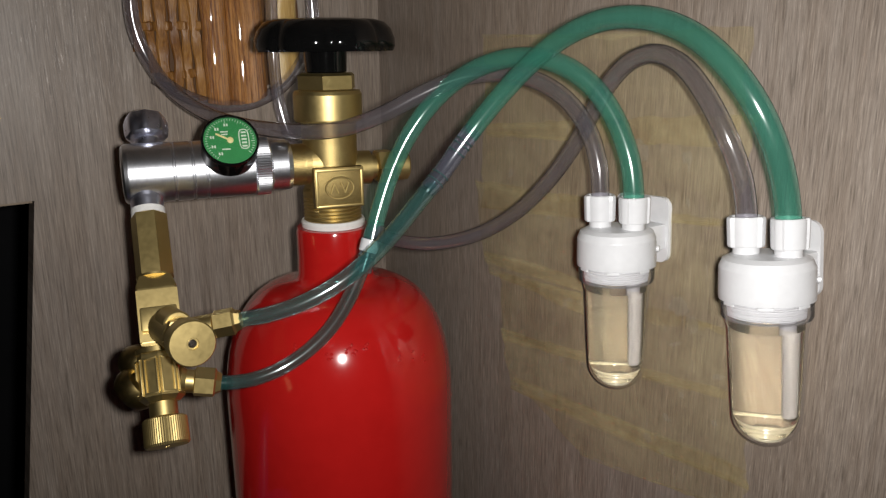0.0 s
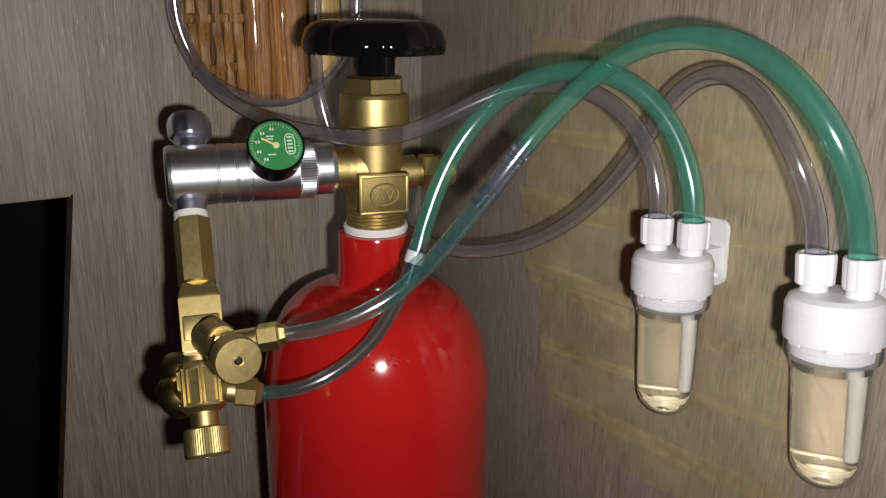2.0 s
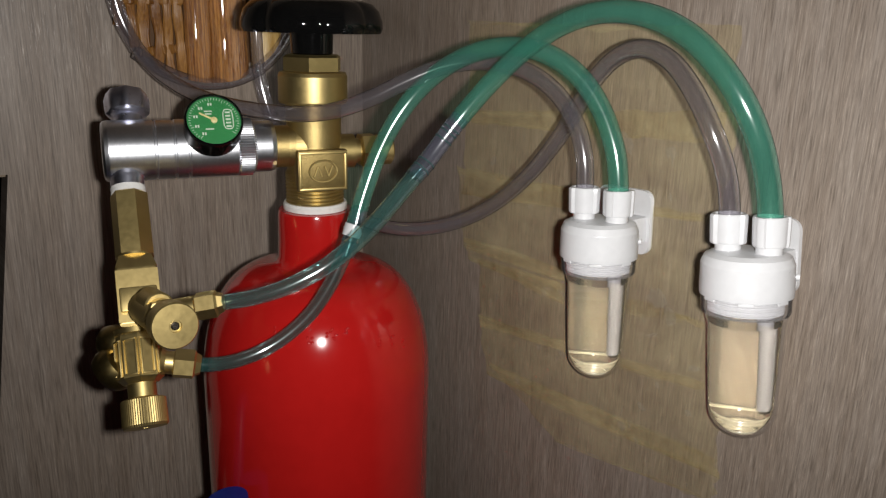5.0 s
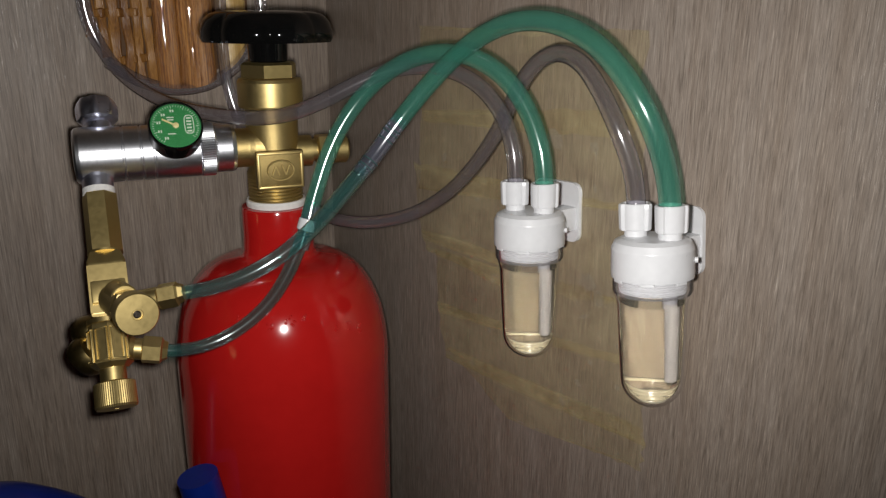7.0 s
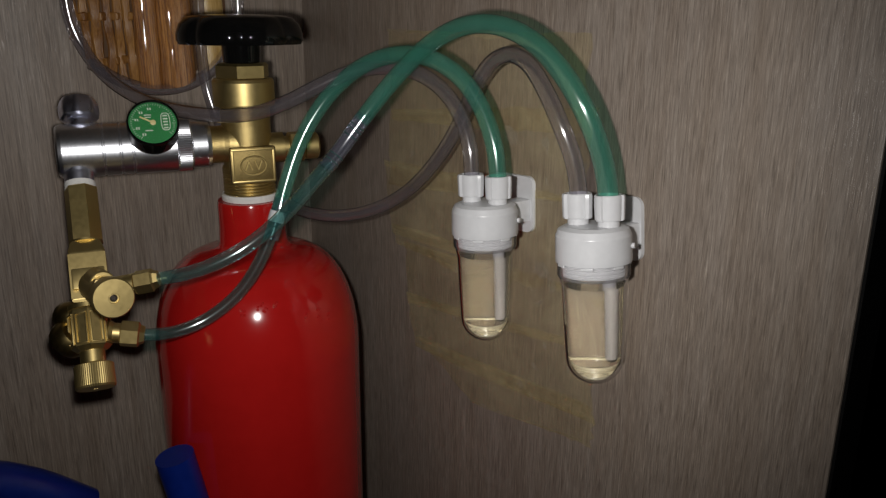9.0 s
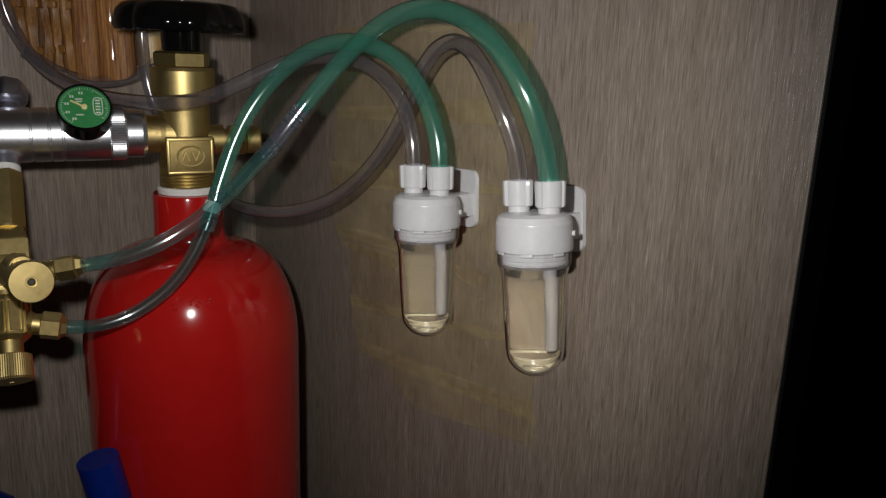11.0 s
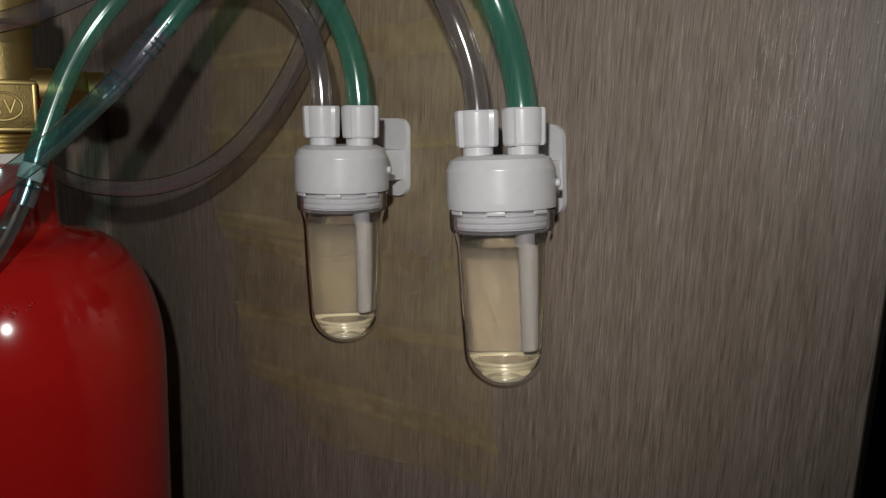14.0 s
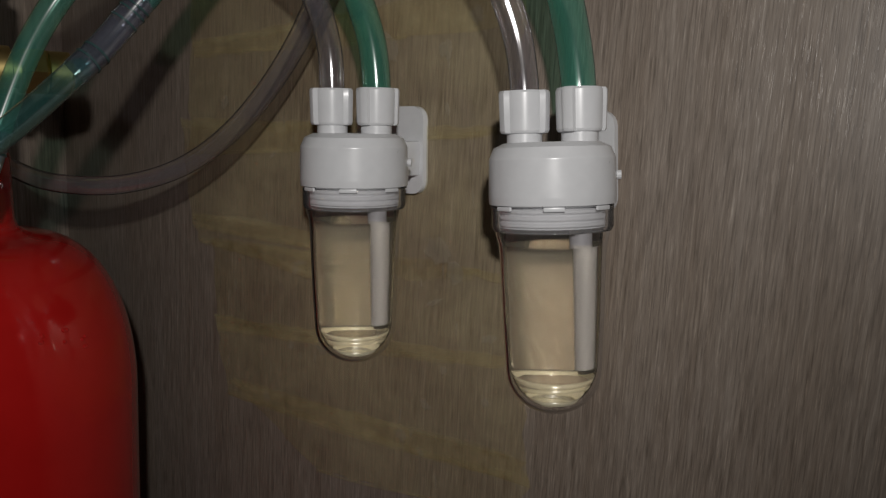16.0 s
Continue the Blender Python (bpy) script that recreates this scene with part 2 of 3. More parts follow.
def lathe(profile, origin=(0, 0, 0), axis=(0, 0, 1), seg=40, spin=0.0, bm=None, wave=None, closed=False, hold=True):
    """Turns (radius, height) pairs about an axis; seg 6 gives a hexagon. wave(angle, i) scales the radius."""
    bm = bm or bmesh.new()
    p, q, w = frame_for(axis)
    o = Vector(origin)
    held = [profile[0]]
    for (r0, h0), (r1, h1) in zip(profile, profile[1:]):
        n = math.hypot(r1 - r0, h1 - h0)
        if n > 0.0015 and hold and not wave:   # rings close to the ends keep long faces flat
            for f in (0.0003 / n, 1 - 0.0003 / n):
                held.append((r0 + (r1 - r0) * f, h0 + (h1 - h0) * f))
        held.append((r1, h1))
    profile = held
    rings = []
    for i, (r, h) in enumerate(profile):
        ring = []
        for k in range(seg):
            a = spin + 2 * math.pi * k / seg
            rr = r * (wave(a, i) if wave else 1)
            ring.append(bm.verts.new(o + w * h + (p * math.cos(a) + q * math.sin(a)) * rr))
        rings.append(ring)
    pairs = list(zip(rings, rings[1:])) + ([(rings[-1], rings[0])] if closed else [])
    for r0, r1 in pairs:
        for k in range(seg):
            bm.faces.new((r0[k], r0[(k + 1) % seg], r1[(k + 1) % seg], r1[k]))
    if not closed:
        bm.faces.new(rings[0][::-1])
        bm.faces.new(rings[-1])
    return bm


def box(size, m=None, bevel=0.0, bm=None, seg=2):
    bm = bm or bmesh.new()
    made = bmesh.ops.create_cube(bm, size=1.0, matrix=(m or Matrix()) @ Matrix.Diagonal((*size, 1)))
    if bevel:
        edges = list({e for v in made["verts"] for e in v.link_edges})
        bmesh.ops.bevel(bm, geom=edges, offset=bevel, segments=seg, affect="EDGES", profile=0.6)
    return bm


def axes(x, y, z, at):
    """A pose whose columns are the three given directions."""
    m = Matrix((Vector(x), Vector(y), Vector(z))).transposed().to_4x4()
    m.translation = Vector(at)
    return m


def spline(points, per=8):
    pts = [Vector(p) for p in points]
    pts = [2 * pts[0] - pts[1]] + pts + [2 * pts[-1] - pts[-2]]
    out = []
    for i in range(1, len(pts) - 2):
        a, b, c, d = pts[i - 1:i + 3]
        for k in range(per):
            t = k / per
            out.append(0.5 * (2 * b + (c - a) * t + (2 * a - 5 * b + 4 * c - d) * t * t + (3 * b - a - 3 * c + d) * t ** 3))
    return out + [pts[-2]]


def relaxed(points, rounds=2):
    pts = [Vector(p) for p in points]
    for _ in range(rounds):
        pts = [pts[0]] + [(a + 2 * b + c) / 4 for a, b, c in zip(pts, pts[1:], pts[2:])] + [pts[-1]]
    return pts


def sweep(points, radii, seg=18, inner=0.0, per=8, bm=None):
    """A round pipe along a smooth line; inner > 0 makes it hollow."""
    bm = bm or bmesh.new()
    line = spline(points, per)
    n = len(line)
    side = None
    outer, core = [], []
    for i, c in enumerate(line):
        d = (line[min(i + 1, n - 1)] - line[max(i - 1, 0)]).normalized()
        if side is None:
            side = d.orthogonal().normalized()
        side = (side - d * side.dot(d)).normalized()
        up = d.cross(side)
        f = i / (n - 1) * (len(radii) - 1)
        k = min(int(f), len(radii) - 2)
        r = radii[k] + (radii[k + 1] - radii[k]) * (f - k)
        for rings, rr in ((outer, r), (core, r * inner)):
            if rr > 0:
                rings.append([bm.verts.new(c + (side * math.cos(2 * math.pi * j / seg) + up * math.sin(2 * math.pi * j / seg)) * rr) for j in range(seg)])
    for rings, turn in ((outer, 1), (core, -1)):
        for r0, r1 in zip(rings, rings[1:]):
            for j in range(seg):
                bm.faces.new((r0[j], r0[(j + 1) % seg], r1[(j + 1) % seg], r1[j])[::turn])
    if inner > 0:
        for a, b in ((outer[0], core[0]), (outer[-1], core[-1])):
            for j in range(seg):
                bm.faces.new((a[j], a[(j + 1) % seg], b[(j + 1) % seg], b[j]))
    else:
        bm.faces.new(outer[0][::-1])
        bm.faces.new(outer[-1])
    return bm


# ---- the cabinet ----
XW, YW, YF = 0.273, 0.433, 0.0232   # side panel's face, back panel's face, the side panel's front edge
XL, TOP, T = -0.42, 0.72, 0.018
CUT_X, CUT_Z0, CUT_Z1 = 0.057, 0.12, 0.438


def panel(name, lo, hi, material, label, bevel=0.0006):
    lo, hi = Vector(lo), Vector(hi)
    ob = part(name, box(hi - lo, Matrix.Translation((lo + hi) / 2), bevel), material)
    return tagged(ob, label, "wall" if "wall" in name else name.split("_")[0], kind="structure")


panel("wall_side", (XW, YF + 0.0015, 0), (XW + T, YW + T, TOP), M_WALL_X, "grey-brown oak laminate cabinet side panel with upright grain")
panel("trim", (XW + 0.0002, YF, 0), (XW + T, YF + 0.0012, TOP), M_DARK, "black edging on the front of the cabinet side", 0)
# the back panel, with a cut-out for pipes and cables whose edge leans a little
back = bmesh.new()
for x0, x1, z0, z1 in ((XL, XW, CUT_Z1, TOP), (CUT_X, XW, 0, CUT_Z1), (XL, CUT_X, 0, CUT_Z0), (XL, -0.30, CUT_Z0, CUT_Z1)):
    made = bmesh.ops.create_cube(back, size=1.0, matrix=Matrix.Translation(((x0 + x1) / 2, YW + T / 2, (z0 + z1) / 2)) @ Matrix.Diagonal((x1 - x0, T, z1 - z0, 1)))
    for v in made["verts"]:
        if abs(v.co.x - CUT_X) < 1e-6 and v.co.z < CUT_Z1 - 0.001:
            v.co.x -= 0.147 * (CUT_Z1 - v.co.z)
tagged(part("wall_back", back, M_WALL_Y), "grey-brown oak laminate cabinet back with a dark cut-out", "wall", kind="structure")
panel("trim", (-0.3, YW + 0.001, CUT_Z1 - 0.0012), (CUT_X - 0.001, YW + T, CUT_Z1 + 0.0), M_RAW, "raw sawn edge of the cut-out", 0)
panel("floor", (XL, YF, -T), (XW, YW, 0), M_SHELF, "grey-brown laminate cabinet floor board")
panel("ceiling", (XL, YF, TOP), (XW + T, YW + T, TOP + T), M_SHELF, "grey-brown laminate cabinet top board")
panel("wall_left", (XL - T, YF, 0), (XL, YW + T, TOP), M_WALL_X, "grey-brown laminate cabinet side panel")
# added room round the cabinet; the near-black colour stands in for its darkness
R0, R1 = Vector((-0.80, -0.85, -0.12)), Vector((0.80, 0.80, 1.15))
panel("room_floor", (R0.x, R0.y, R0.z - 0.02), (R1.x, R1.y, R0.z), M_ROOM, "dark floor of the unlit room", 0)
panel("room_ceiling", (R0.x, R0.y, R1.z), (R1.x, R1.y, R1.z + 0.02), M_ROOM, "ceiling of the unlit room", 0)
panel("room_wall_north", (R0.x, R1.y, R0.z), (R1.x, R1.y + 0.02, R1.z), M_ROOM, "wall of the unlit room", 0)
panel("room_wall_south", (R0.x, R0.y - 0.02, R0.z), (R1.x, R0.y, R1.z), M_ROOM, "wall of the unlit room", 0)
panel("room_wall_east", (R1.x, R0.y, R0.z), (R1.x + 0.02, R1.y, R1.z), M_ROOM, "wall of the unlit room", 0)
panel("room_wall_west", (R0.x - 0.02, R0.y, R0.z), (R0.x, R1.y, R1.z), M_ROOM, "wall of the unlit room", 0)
panel("plinth", (XL - T, YF + 0.02, R0.z), (XW + T, YW + T, -T), M_DARK, "dark plinth under the cabinet", 0)

# ---- red gas cylinder ----
C = Vector((0.1785, 0.3252, 0))
U = Vector((-0.969, 0.247, 0)).normalized()   # from the valve along the regulator
V = Vector((0.247 * -1, -0.969, 0)).normalized()   # from the valve towards the open front
Z = Vector((0, 0, 1))

cyl = thing("gas_cylinder", C, "glossy red enamelled gas cylinder standing upright", "gas cylinder")
R = 0.0598
prof = [(0.050, 0.0), (0.056, 0.003), (0.0594, 0.010), (R, 0.02), (R, 0.12), (R, 0.24), (R, 0.338)]
for k in range(1, 17):
    a = k / 16 * math.radians(86)
    prof.append((0.0205 + (R - 0.0205) * math.cos(a) ** 0.76, 0.338 + 0.0600 * math.sin(a)))
prof += [(0.0226, 0.3990), (0.0204, 0.4005), (0.0194, 0.4035), (0.0191, 0.412), (0.0190, 0.4255), (0.0184, 0.4272), (0.0150, 0.4275)]
part("body", lathe(prof, C, seg=96, hold=False), M_RED, cyl, sharp=60)
part("sealing_tape", lathe([(0.0150, 0.4272), (0.0160, 0.4276), (0.0162, 0.4300), (0.0156, 0.4312), (0.0130, 0.4313)], C, seg=48), M_SEAL, cyl, "white thread sealing tape")

# marks stamped into the shoulder and painted over
stamp_rng = random.Random(11)
for deg_, z_ in ((-141, 0.3795), (-122, 0.3770), (-112, 0.3790), (-109.5, 0.3782), (-103.5, 0.3785), (-85, 0.3708), (-77, 0.3703), (-70, 0.3665)):
    mark = bmesh.new()
    for j in range(4):
        zz = z_ + stamp_rng.uniform(-0.0018, 0.0018)
        tilt = math.asin(min(1, (zz - 0.338) / 0.060))
        a_ = radians(deg_ + stamp_rng.uniform(-1.6, 1.6))
        out = Vector((math.cos(a_), math.sin(a_), 0))
        rr = 0.0205 + (R - 0.0205) * math.cos(tilt) ** 0.76
        n_ = (out * 0.75 + Z * 0.66).normalized()
        x_, y_, _ = frame_for(n_)
        bmesh.ops.create_uvsphere(mark, u_segments=12, v_segments=8, radius=0.00075,
                                  matrix=axes(x_, y_, n_, C + out * rr + Z * zz) @ Matrix.Diagonal((1, 1, 0.55, 1)))
    part("stamped_mark", mark, M_RED, cyl, sharp=80)

# ---- brass valve with black hand wheel ----
valve = thing("cylinder_valve", C + Z * 0.43, "brass cylinder valve with black hand wheel on the red cylinder", "valve")
thread = []
for k in range(7):
    z = 0.4308 + k * 0.0018
    thread += [(0.0140, z), (0.0147, z + 0.0006), (0.0140, z + 0.0014)]
part("threaded_foot", lathe(thread, C, seg=48), M_BRASS, valve)
part("valve_body", lathe([(0.0132, 0.4425), (0.0146, 0.4435), (0.0146, 0.446), (0.0135, 0.448), (0.0135, 0.470), (0.0138, 0.481)], C, seg=48), M_CAST, valve)
part("collar", lathe([(0.0140, 0.480), (0.0164, 0.4806), (0.0168, 0.4815), (0.0168, 0.4935), (0.0160, 0.4952), (0.0120, 0.4954)], C, seg=64), M_BRASS, valve, "turned brass collar")
part("gland_nut", lathe([(0.0128, 0.4953), (0.0150, 0.4960), (0.0150, 0.5024), (0.0135, 0.5035), (0.009, 0.5036)], C, seg=6, spin=0.45), M_BRASS, valve, "hexagonal brass gland nut")
part("nameplate", box((0.0245, 0.0050, 0.0200), axes(-U, -V, Z, C + V * 0.0150 + Z * 0.4495), 0.0009), M_RECESS, valve, "raised brass maker's plate")
part("core_block", box((0.0235, 0.026, 0.0190), axes(-U, -V, Z, C + V * 0.0030 + Z * 0.4495), 0.002), M_CAST, valve)
rim = bmesh.new()
for dx, dz, sx, sz in ((0, 0.0088, 0.0235, 0.0013), (0, -0.0088, 0.0235, 0.0013), (0.0111, 0, 0.0013, 0.0172), (-0.0111, 0, 0.0013, 0.0172)):
    box((sx, 0.0012, sz), axes(-U, -V, Z, C + V * 0.0178 - U * dx + Z * (0.4495 + dz)), 0.0004, rim)
part("plate_rim", rim, M_BRASS, valve)
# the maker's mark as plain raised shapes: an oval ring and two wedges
mark = bmesh.new()
oval = [C + V * 0.0177 - U * (0.0068 * math.cos(a)) + Z * (0.4495 + 0.0052 * math.sin(a)) for a in [2 * math.pi * k / 28 for k in range(29)]]
sweep(oval, [0.0005, 0.0005], 8, per=2, bm=mark)
for sx, up in ((-0.0026, 1), (0.0026, -1)):
    for s in (-1, 1):
        a = C + V * 0.0177 - U * (sx + s * 0.0019) + Z * (0.4495 - up * 0.0026)
        b = C + V * 0.0177 - U * sx + Z * (0.4495 + up * 0.0024)
        sweep([a, (a + b) / 2, b], [0.00042, 0.00042], 6, per=1, bm=mark)
part("makers_mark", mark, M_BRASS, valve)
part("outlet", lathe([(0.0120, 0.006), (0.0112, 0.011), (0.0102, 0.014), (0.0102, 0.0215)], C + Z * 0.4595, U, 40), M_CAST, valve)
part("safety_neck", lathe([(0.0085, 0.010), (0.0085, 0.020), (0.0062, 0.0205), (0.0062, 0.0235)], C + Z * 0.456, -U, 32), M_BRASS, valve)
part("safety_nut", lathe([(0.0075, 0.023), (0.0090, 0.024), (0.0090, 0.031), (0.0078, 0.0322)], C + Z * 0.456, -U, 6), M_BRASS, valve, "hexagonal brass safety plug")
part("safety_cap", lathe([(0.0060, 0.0318), (0.0078, 0.0325), (0.0078, 0.0395), (0.0066, 0.0405)], C + Z * 0.456, -U, 32), M_BRASS, valve)


def lobes(a, i):
    return 1 + (0.065 * (abs(math.cos(4 * a)) ** 0.7 - 0.6) if 2 <= i <= 8 else 0)


wheel = part("hand_wheel", lathe([(0.0106, 0.5175), (0.024, 0.5182), (0.0295, 0.5138), (0.0325, 0.5138), (0.0336, 0.5160), (0.0334, 0.5195), (0.0318, 0.5240), (0.0288, 0.5272),
                                  (0.024, 0.5286), (0.012, 0.5292), (0.004, 0.5293)], C, seg=112, wave=lobes), M_BLACK, valve, "glossy black plastic hand wheel with a scalloped rim", sharp=50)
part("hub", lathe([(0.0088, 0.5034), (0.0100, 0.5042), (0.0106, 0.5172), (0.0106, 0.5178)], C, seg=40), M_BLACK, wheel)

# ---- chrome pressure regulator ----
ZR = 0.460
O = C + Z * ZR
reg = thing("pressure_regulator", O + U * 0.06, "satin chrome pressure regulator screwed to the brass valve", "regulator")
th = radians(33)
G = (V * math.cos(th) + Z * math.sin(th)).normalized()    # the gauge's way
W = (V * math.sin(th) - Z * math.cos(th)).normalized()    # the outlet's way
part("union_nut", lathe([(0.0095, 0.0200), (0.0118, 0.0206), (0.0124, 0.0225), (0.0124, 0.0300), (0.0118, 0.0308)], O, U, 48), M_CHROME, reg)
part("knurled_ring", lathe([(0.0126, 0.0305), (0.0136, 0.0312), (0.0136, 0.0376), (0.0128, 0.0384)], O, U, 144, wave=lambda a, i: 1 + 0.014 * (1 if int(round(a * 72 / math.pi)) % 2 else -1)), M_CHROME, reg, "knurled chrome ring", sharp=20)
body = [(0.0128, 0.0380), (0.0137, 0.0386)]
for s in (0.0605, 0.0665, 0.0748):
    body += [(0.0138, s - 0.0007), (0.0133, s - 0.0003), (0.0133, s + 0.0003), (0.0138, s + 0.0007)]
body += [(0.0140, 0.0800), (0.0140, 0.0945), (0.0136, 0.0962), (0.0125, 0.0972), (0.010, 0.0975)]
part("barrel", lathe(body, O, U, 72), M_CHROME, reg)
A = O + U * 0.0880
part("relief_cap", lathe([(0.0060, 0.0120), (0.0062, 0.0165), (0.0080, 0.0172), (0.0092, 0.0185), (0.0096, 0.0215), (0.0096, 0.0255), (0.0086, 0.0285), (0.0060, 0.0298), (0.002, 0.0300)], O + U * 0.0850, -W, 48,
                                wave=lambda a, i: 1 + (0.035 * math.cos(8 * a) if 3 <= i <= 6 else 0)), M_MIRROR, reg, "bright chrome relief knob")
part("outlet_neck", lathe([(0.0078, 0.011), (0.0074, 0.0135), (0.0070, 0.0185)], A, W, 40), M_MIRROR, reg)

# ---- gauge ----
GF = C + U * 0.0500 + V * 0.0200 + Z * 0.4755
gauge = thing("pressure_gauge", GF - G * 0.014, "small round pressure gauge with a green dial in a black case", "gauge")
part("case", lathe([(0.004, -0.0135), (0.0112, -0.0128), (0.0126, -0.0115), (0.0129, -0.0008), (0.0126, 0.0006), (0.0119, 0.0008), (0.0117, -0.0006), (0.004, -0.0007)], GF, G, 64), M_BLACK, gauge, "black gauge case")
part("stem", lathe([(0.0045, -0.0215), (0.0045, -0.0140)], GF, G, 6), M_BRASS, gauge)
part("dial", lathe([(0.01165, -0.0006), (0.01165, -0.0003), (0.0005, -0.0003)], GF, G, 64), M_GREEN, gauge, "green printed dial")
GP = (-U - G * (-U).dot(G)).normalized()
GQ = G.cross(GP)


def on_dial(r, deg, lift=0.0):
    a = radians(deg)
    return GF + GP * (r * math.cos(a)) + GQ * (r * math.sin(a)) + G * lift


marks = bmesh.new()
for k in range(41):
    deg = 225 - k * 270 / 40 + 8
    r1 = 0.0093 if k % 5 == 0 else 0.0100
    m = axes((on_dial(1, deg) - GF).normalized(), G.cross((on_dial(1, deg) - GF).normalized()), G, on_dial((r1 + 0.0109) / 2, deg, -0.0002))
    box((0.0109 - r1, 0.00022, 0.0001), m, 0, marks)
part("scale_marks", marks, M_PALE, gauge)
figures = bmesh.new()
for deg in (233, 200, 166, 132, 98):
    for j in range(2):
        box((0.0007, 0.0013, 0.0001), axes(GP, GQ, G, on_dial(0.0080, deg, -0.0002) + GP * (j - 0.5) * 0.0011), 0, figures)
for w_, y_ in ((0.0034, 0.0045), (0.0028, 0.0032), (0.0036, -0.0042)):
    box((w_, 0.0006, 0.0001), axes(GP, GQ, G, GF + GQ * y_ - GP * 0.0022 - G * 0.0002), 0, figures)
part("scale_figures", figures, M_PALE, gauge)
logo = [GF + GP * (0.0062 + 0.0021 * (abs(math.cos(a)) ** 0.6) * (1 if math.cos(a) > 0 else -1)) + GQ * (0.0048 * (abs(math.sin(a)) ** 0.6) * (1 if math.sin(a) > 0 else -1) + 0.0005) - G * 0.0002 for a in [2 * math.pi * k / 24 for k in range(25)]]
lg = sweep(logo, [0.00025, 0.00025], 6, per=2)
for j in range(5):
    box((0.0022, 0.0008, 0.0001), axes(GP, GQ, G, GF + GP * 0.0062 + GQ * (-0.003 + j * 0.0017) - G * 0.0002), 0, lg)
part("dial_emblem", lg, M_PALE, gauge)
ndl = axes((on_dial(1, 150) - GF).normalized(), G.cross((on_dial(1, 150) - GF).normalized()), G, on_dial(0.0028, 150, 0.0002))
part("needle", box((0.0084, 0.0008, 0.0003), ndl), M_GOLD, gauge, "gilt needle")
part("pivot", lathe([(0.0014, -0.0003), (0.0014, 0.0006), (0.0008, 0.0009)], GF, G, 20), M_GOLD, gauge)

part("lens", lathe([(0.0118, 0.0003), (0.0100, 0.0010), (0.0060, 0.0015), (0.0004, 0.0016)], GF, G, 48, hold=False), M_LENS, gauge, "domed clear gauge lens")

# ---- brass manifold with two needle valves ----
man = thing("needle_valve_manifold", A + W * 0.02, "brass needle valve manifold hanging from the chrome regulator", "manifold")
part("sealing_tape", lathe([(0.0066, 0.0178), (0.0074, 0.0182), (0.0074, 0.0212), (0.0066, 0.0214)], A, W, 40), M_SEAL, man, "white thread sealing tape")
part("hex_pipe", lathe([(0.0070, 0.0208), (0.0080, 0.0214), (0.0081, 0.0500), (0.0076, 0.0506)], A, W, 6, spin=0.2), M_BRASS, man, "long hexagonal brass pipe")
PW, QW, _ = frame_for(W)
SQ = math.atan2(G.dot(QW), G.dot(PW)) + math.pi / 4   # turns a flat side of the square block to the gauge's way
part("stem_neck", lathe([(0.0062, 0.0500), (0.0080, 0.0504), (0.0080, 0.0514), (0.0070, 0.0518)], A, W, 40), M_BRASS, man)
block = lathe([(0.0092, 0.0515), (0.0119, 0.0575), (0.0121, 0.0585), (0.0121, 0.0818), (0.0112, 0.0832)], A, W, 4, spin=SQ)
bmesh.ops.bevel(block, geom=[e for e in block.edges if abs((e.verts[0].co - e.verts[1].co).normalized().dot(W)) > 0.7], offset=0.0012, segments=2, affect="EDGES", profile=0.5)
part("stem_block", block, M_BRASS, man, "square brass block with sloping shoulders", sharp=30)
B1 = A + W * 0.0700
K1 = Vector((0.0805, 0.2525, 0.4088))
H1 = (K1 - (B1 + V * 0.004)).normalized()


def turned(name, prof, origin, axis, parent, seg=40, label="", mat=None, **kw):
    return part(name, lathe(prof, origin, axis, seg, **kw), mat or M_BRASS, parent, label)


nv = part("needle_valve", lathe([(0.0060, -0.0430), (0.0072, -0.0420), (0.0074, -0.0400), (0.0074, -0.0165), (0.0066, -0.0155)], K1, H1, 44), M_BRASS, man, "round brass valve body")
part("face_pad", box((0.0150, 0.0105, 0.0040), axes(*frame_for(G), A + W * 0.0722 + G * 0.0092), 0.0009), M_BRASS, nv)
turned("arch", [(0.0050, -0.0365), (0.0056, -0.0360), (0.0056, -0.0215), (0.0050, -0.0210)], K1 + Z * 0.0040, H1, nv, 32)
turned("collar", [(0.0070, -0.0180), (0.0081, -0.0175), (0.0081, -0.0135), (0.0070, -0.0130)], K1, H1, nv, 6)
turned("bonnet", [(0.0060, -0.0140), (0.0060, -0.0070)], K1, H1, nv, 32)
KNURL = lambda a, i: 1 + 0.010 * (1 if int(round(a * 60 / math.pi)) % 2 else -1)
turned("knob", [(0.0078, -0.0085), (0.0088, -0.0080), (0.0090, -0.0006), (0.0085, 0.0), (0.0024, 0.0001), (0.0023, -0.0009), (0.0004, -0.0010)], K1, H1, nv, 80, "round brass knob", wave=lambda a, i: 1 + (0.006 * (1 if int(round(a * 40 / math.pi)) % 2 else -1) if i < 3 else 0))
turned("screw", [(0.0016, -0.0011), (0.0016, -0.0003), (0.0011, 0.0), (0.0006, 0.0), (0.0005, -0.0005), (0.0002, -0.0005)], K1, H1, nv, 20, "dark slotted screw", M_STEEL)
E1 = Vector((0.1045, 0.2655, 0.4095))
S1D = (E1 - (K1 - H1 * 0.026)).normalized()
LS = (E1 - (K1 - H1 * 0.026)).length
turned("nipple", [(0.0048, 0.004), (0.0048, LS - 0.011)], K1 - H1 * 0.026, S1D, nv, 28)
turned("tube_nut", [(0.0048, -0.0110), (0.0057, -0.0104), (0.0057, -0.0030), (0.0047, -0.0022), (0.0038, 0.0)], E1, S1D, nv, 6, "hexagonal brass tube nut")

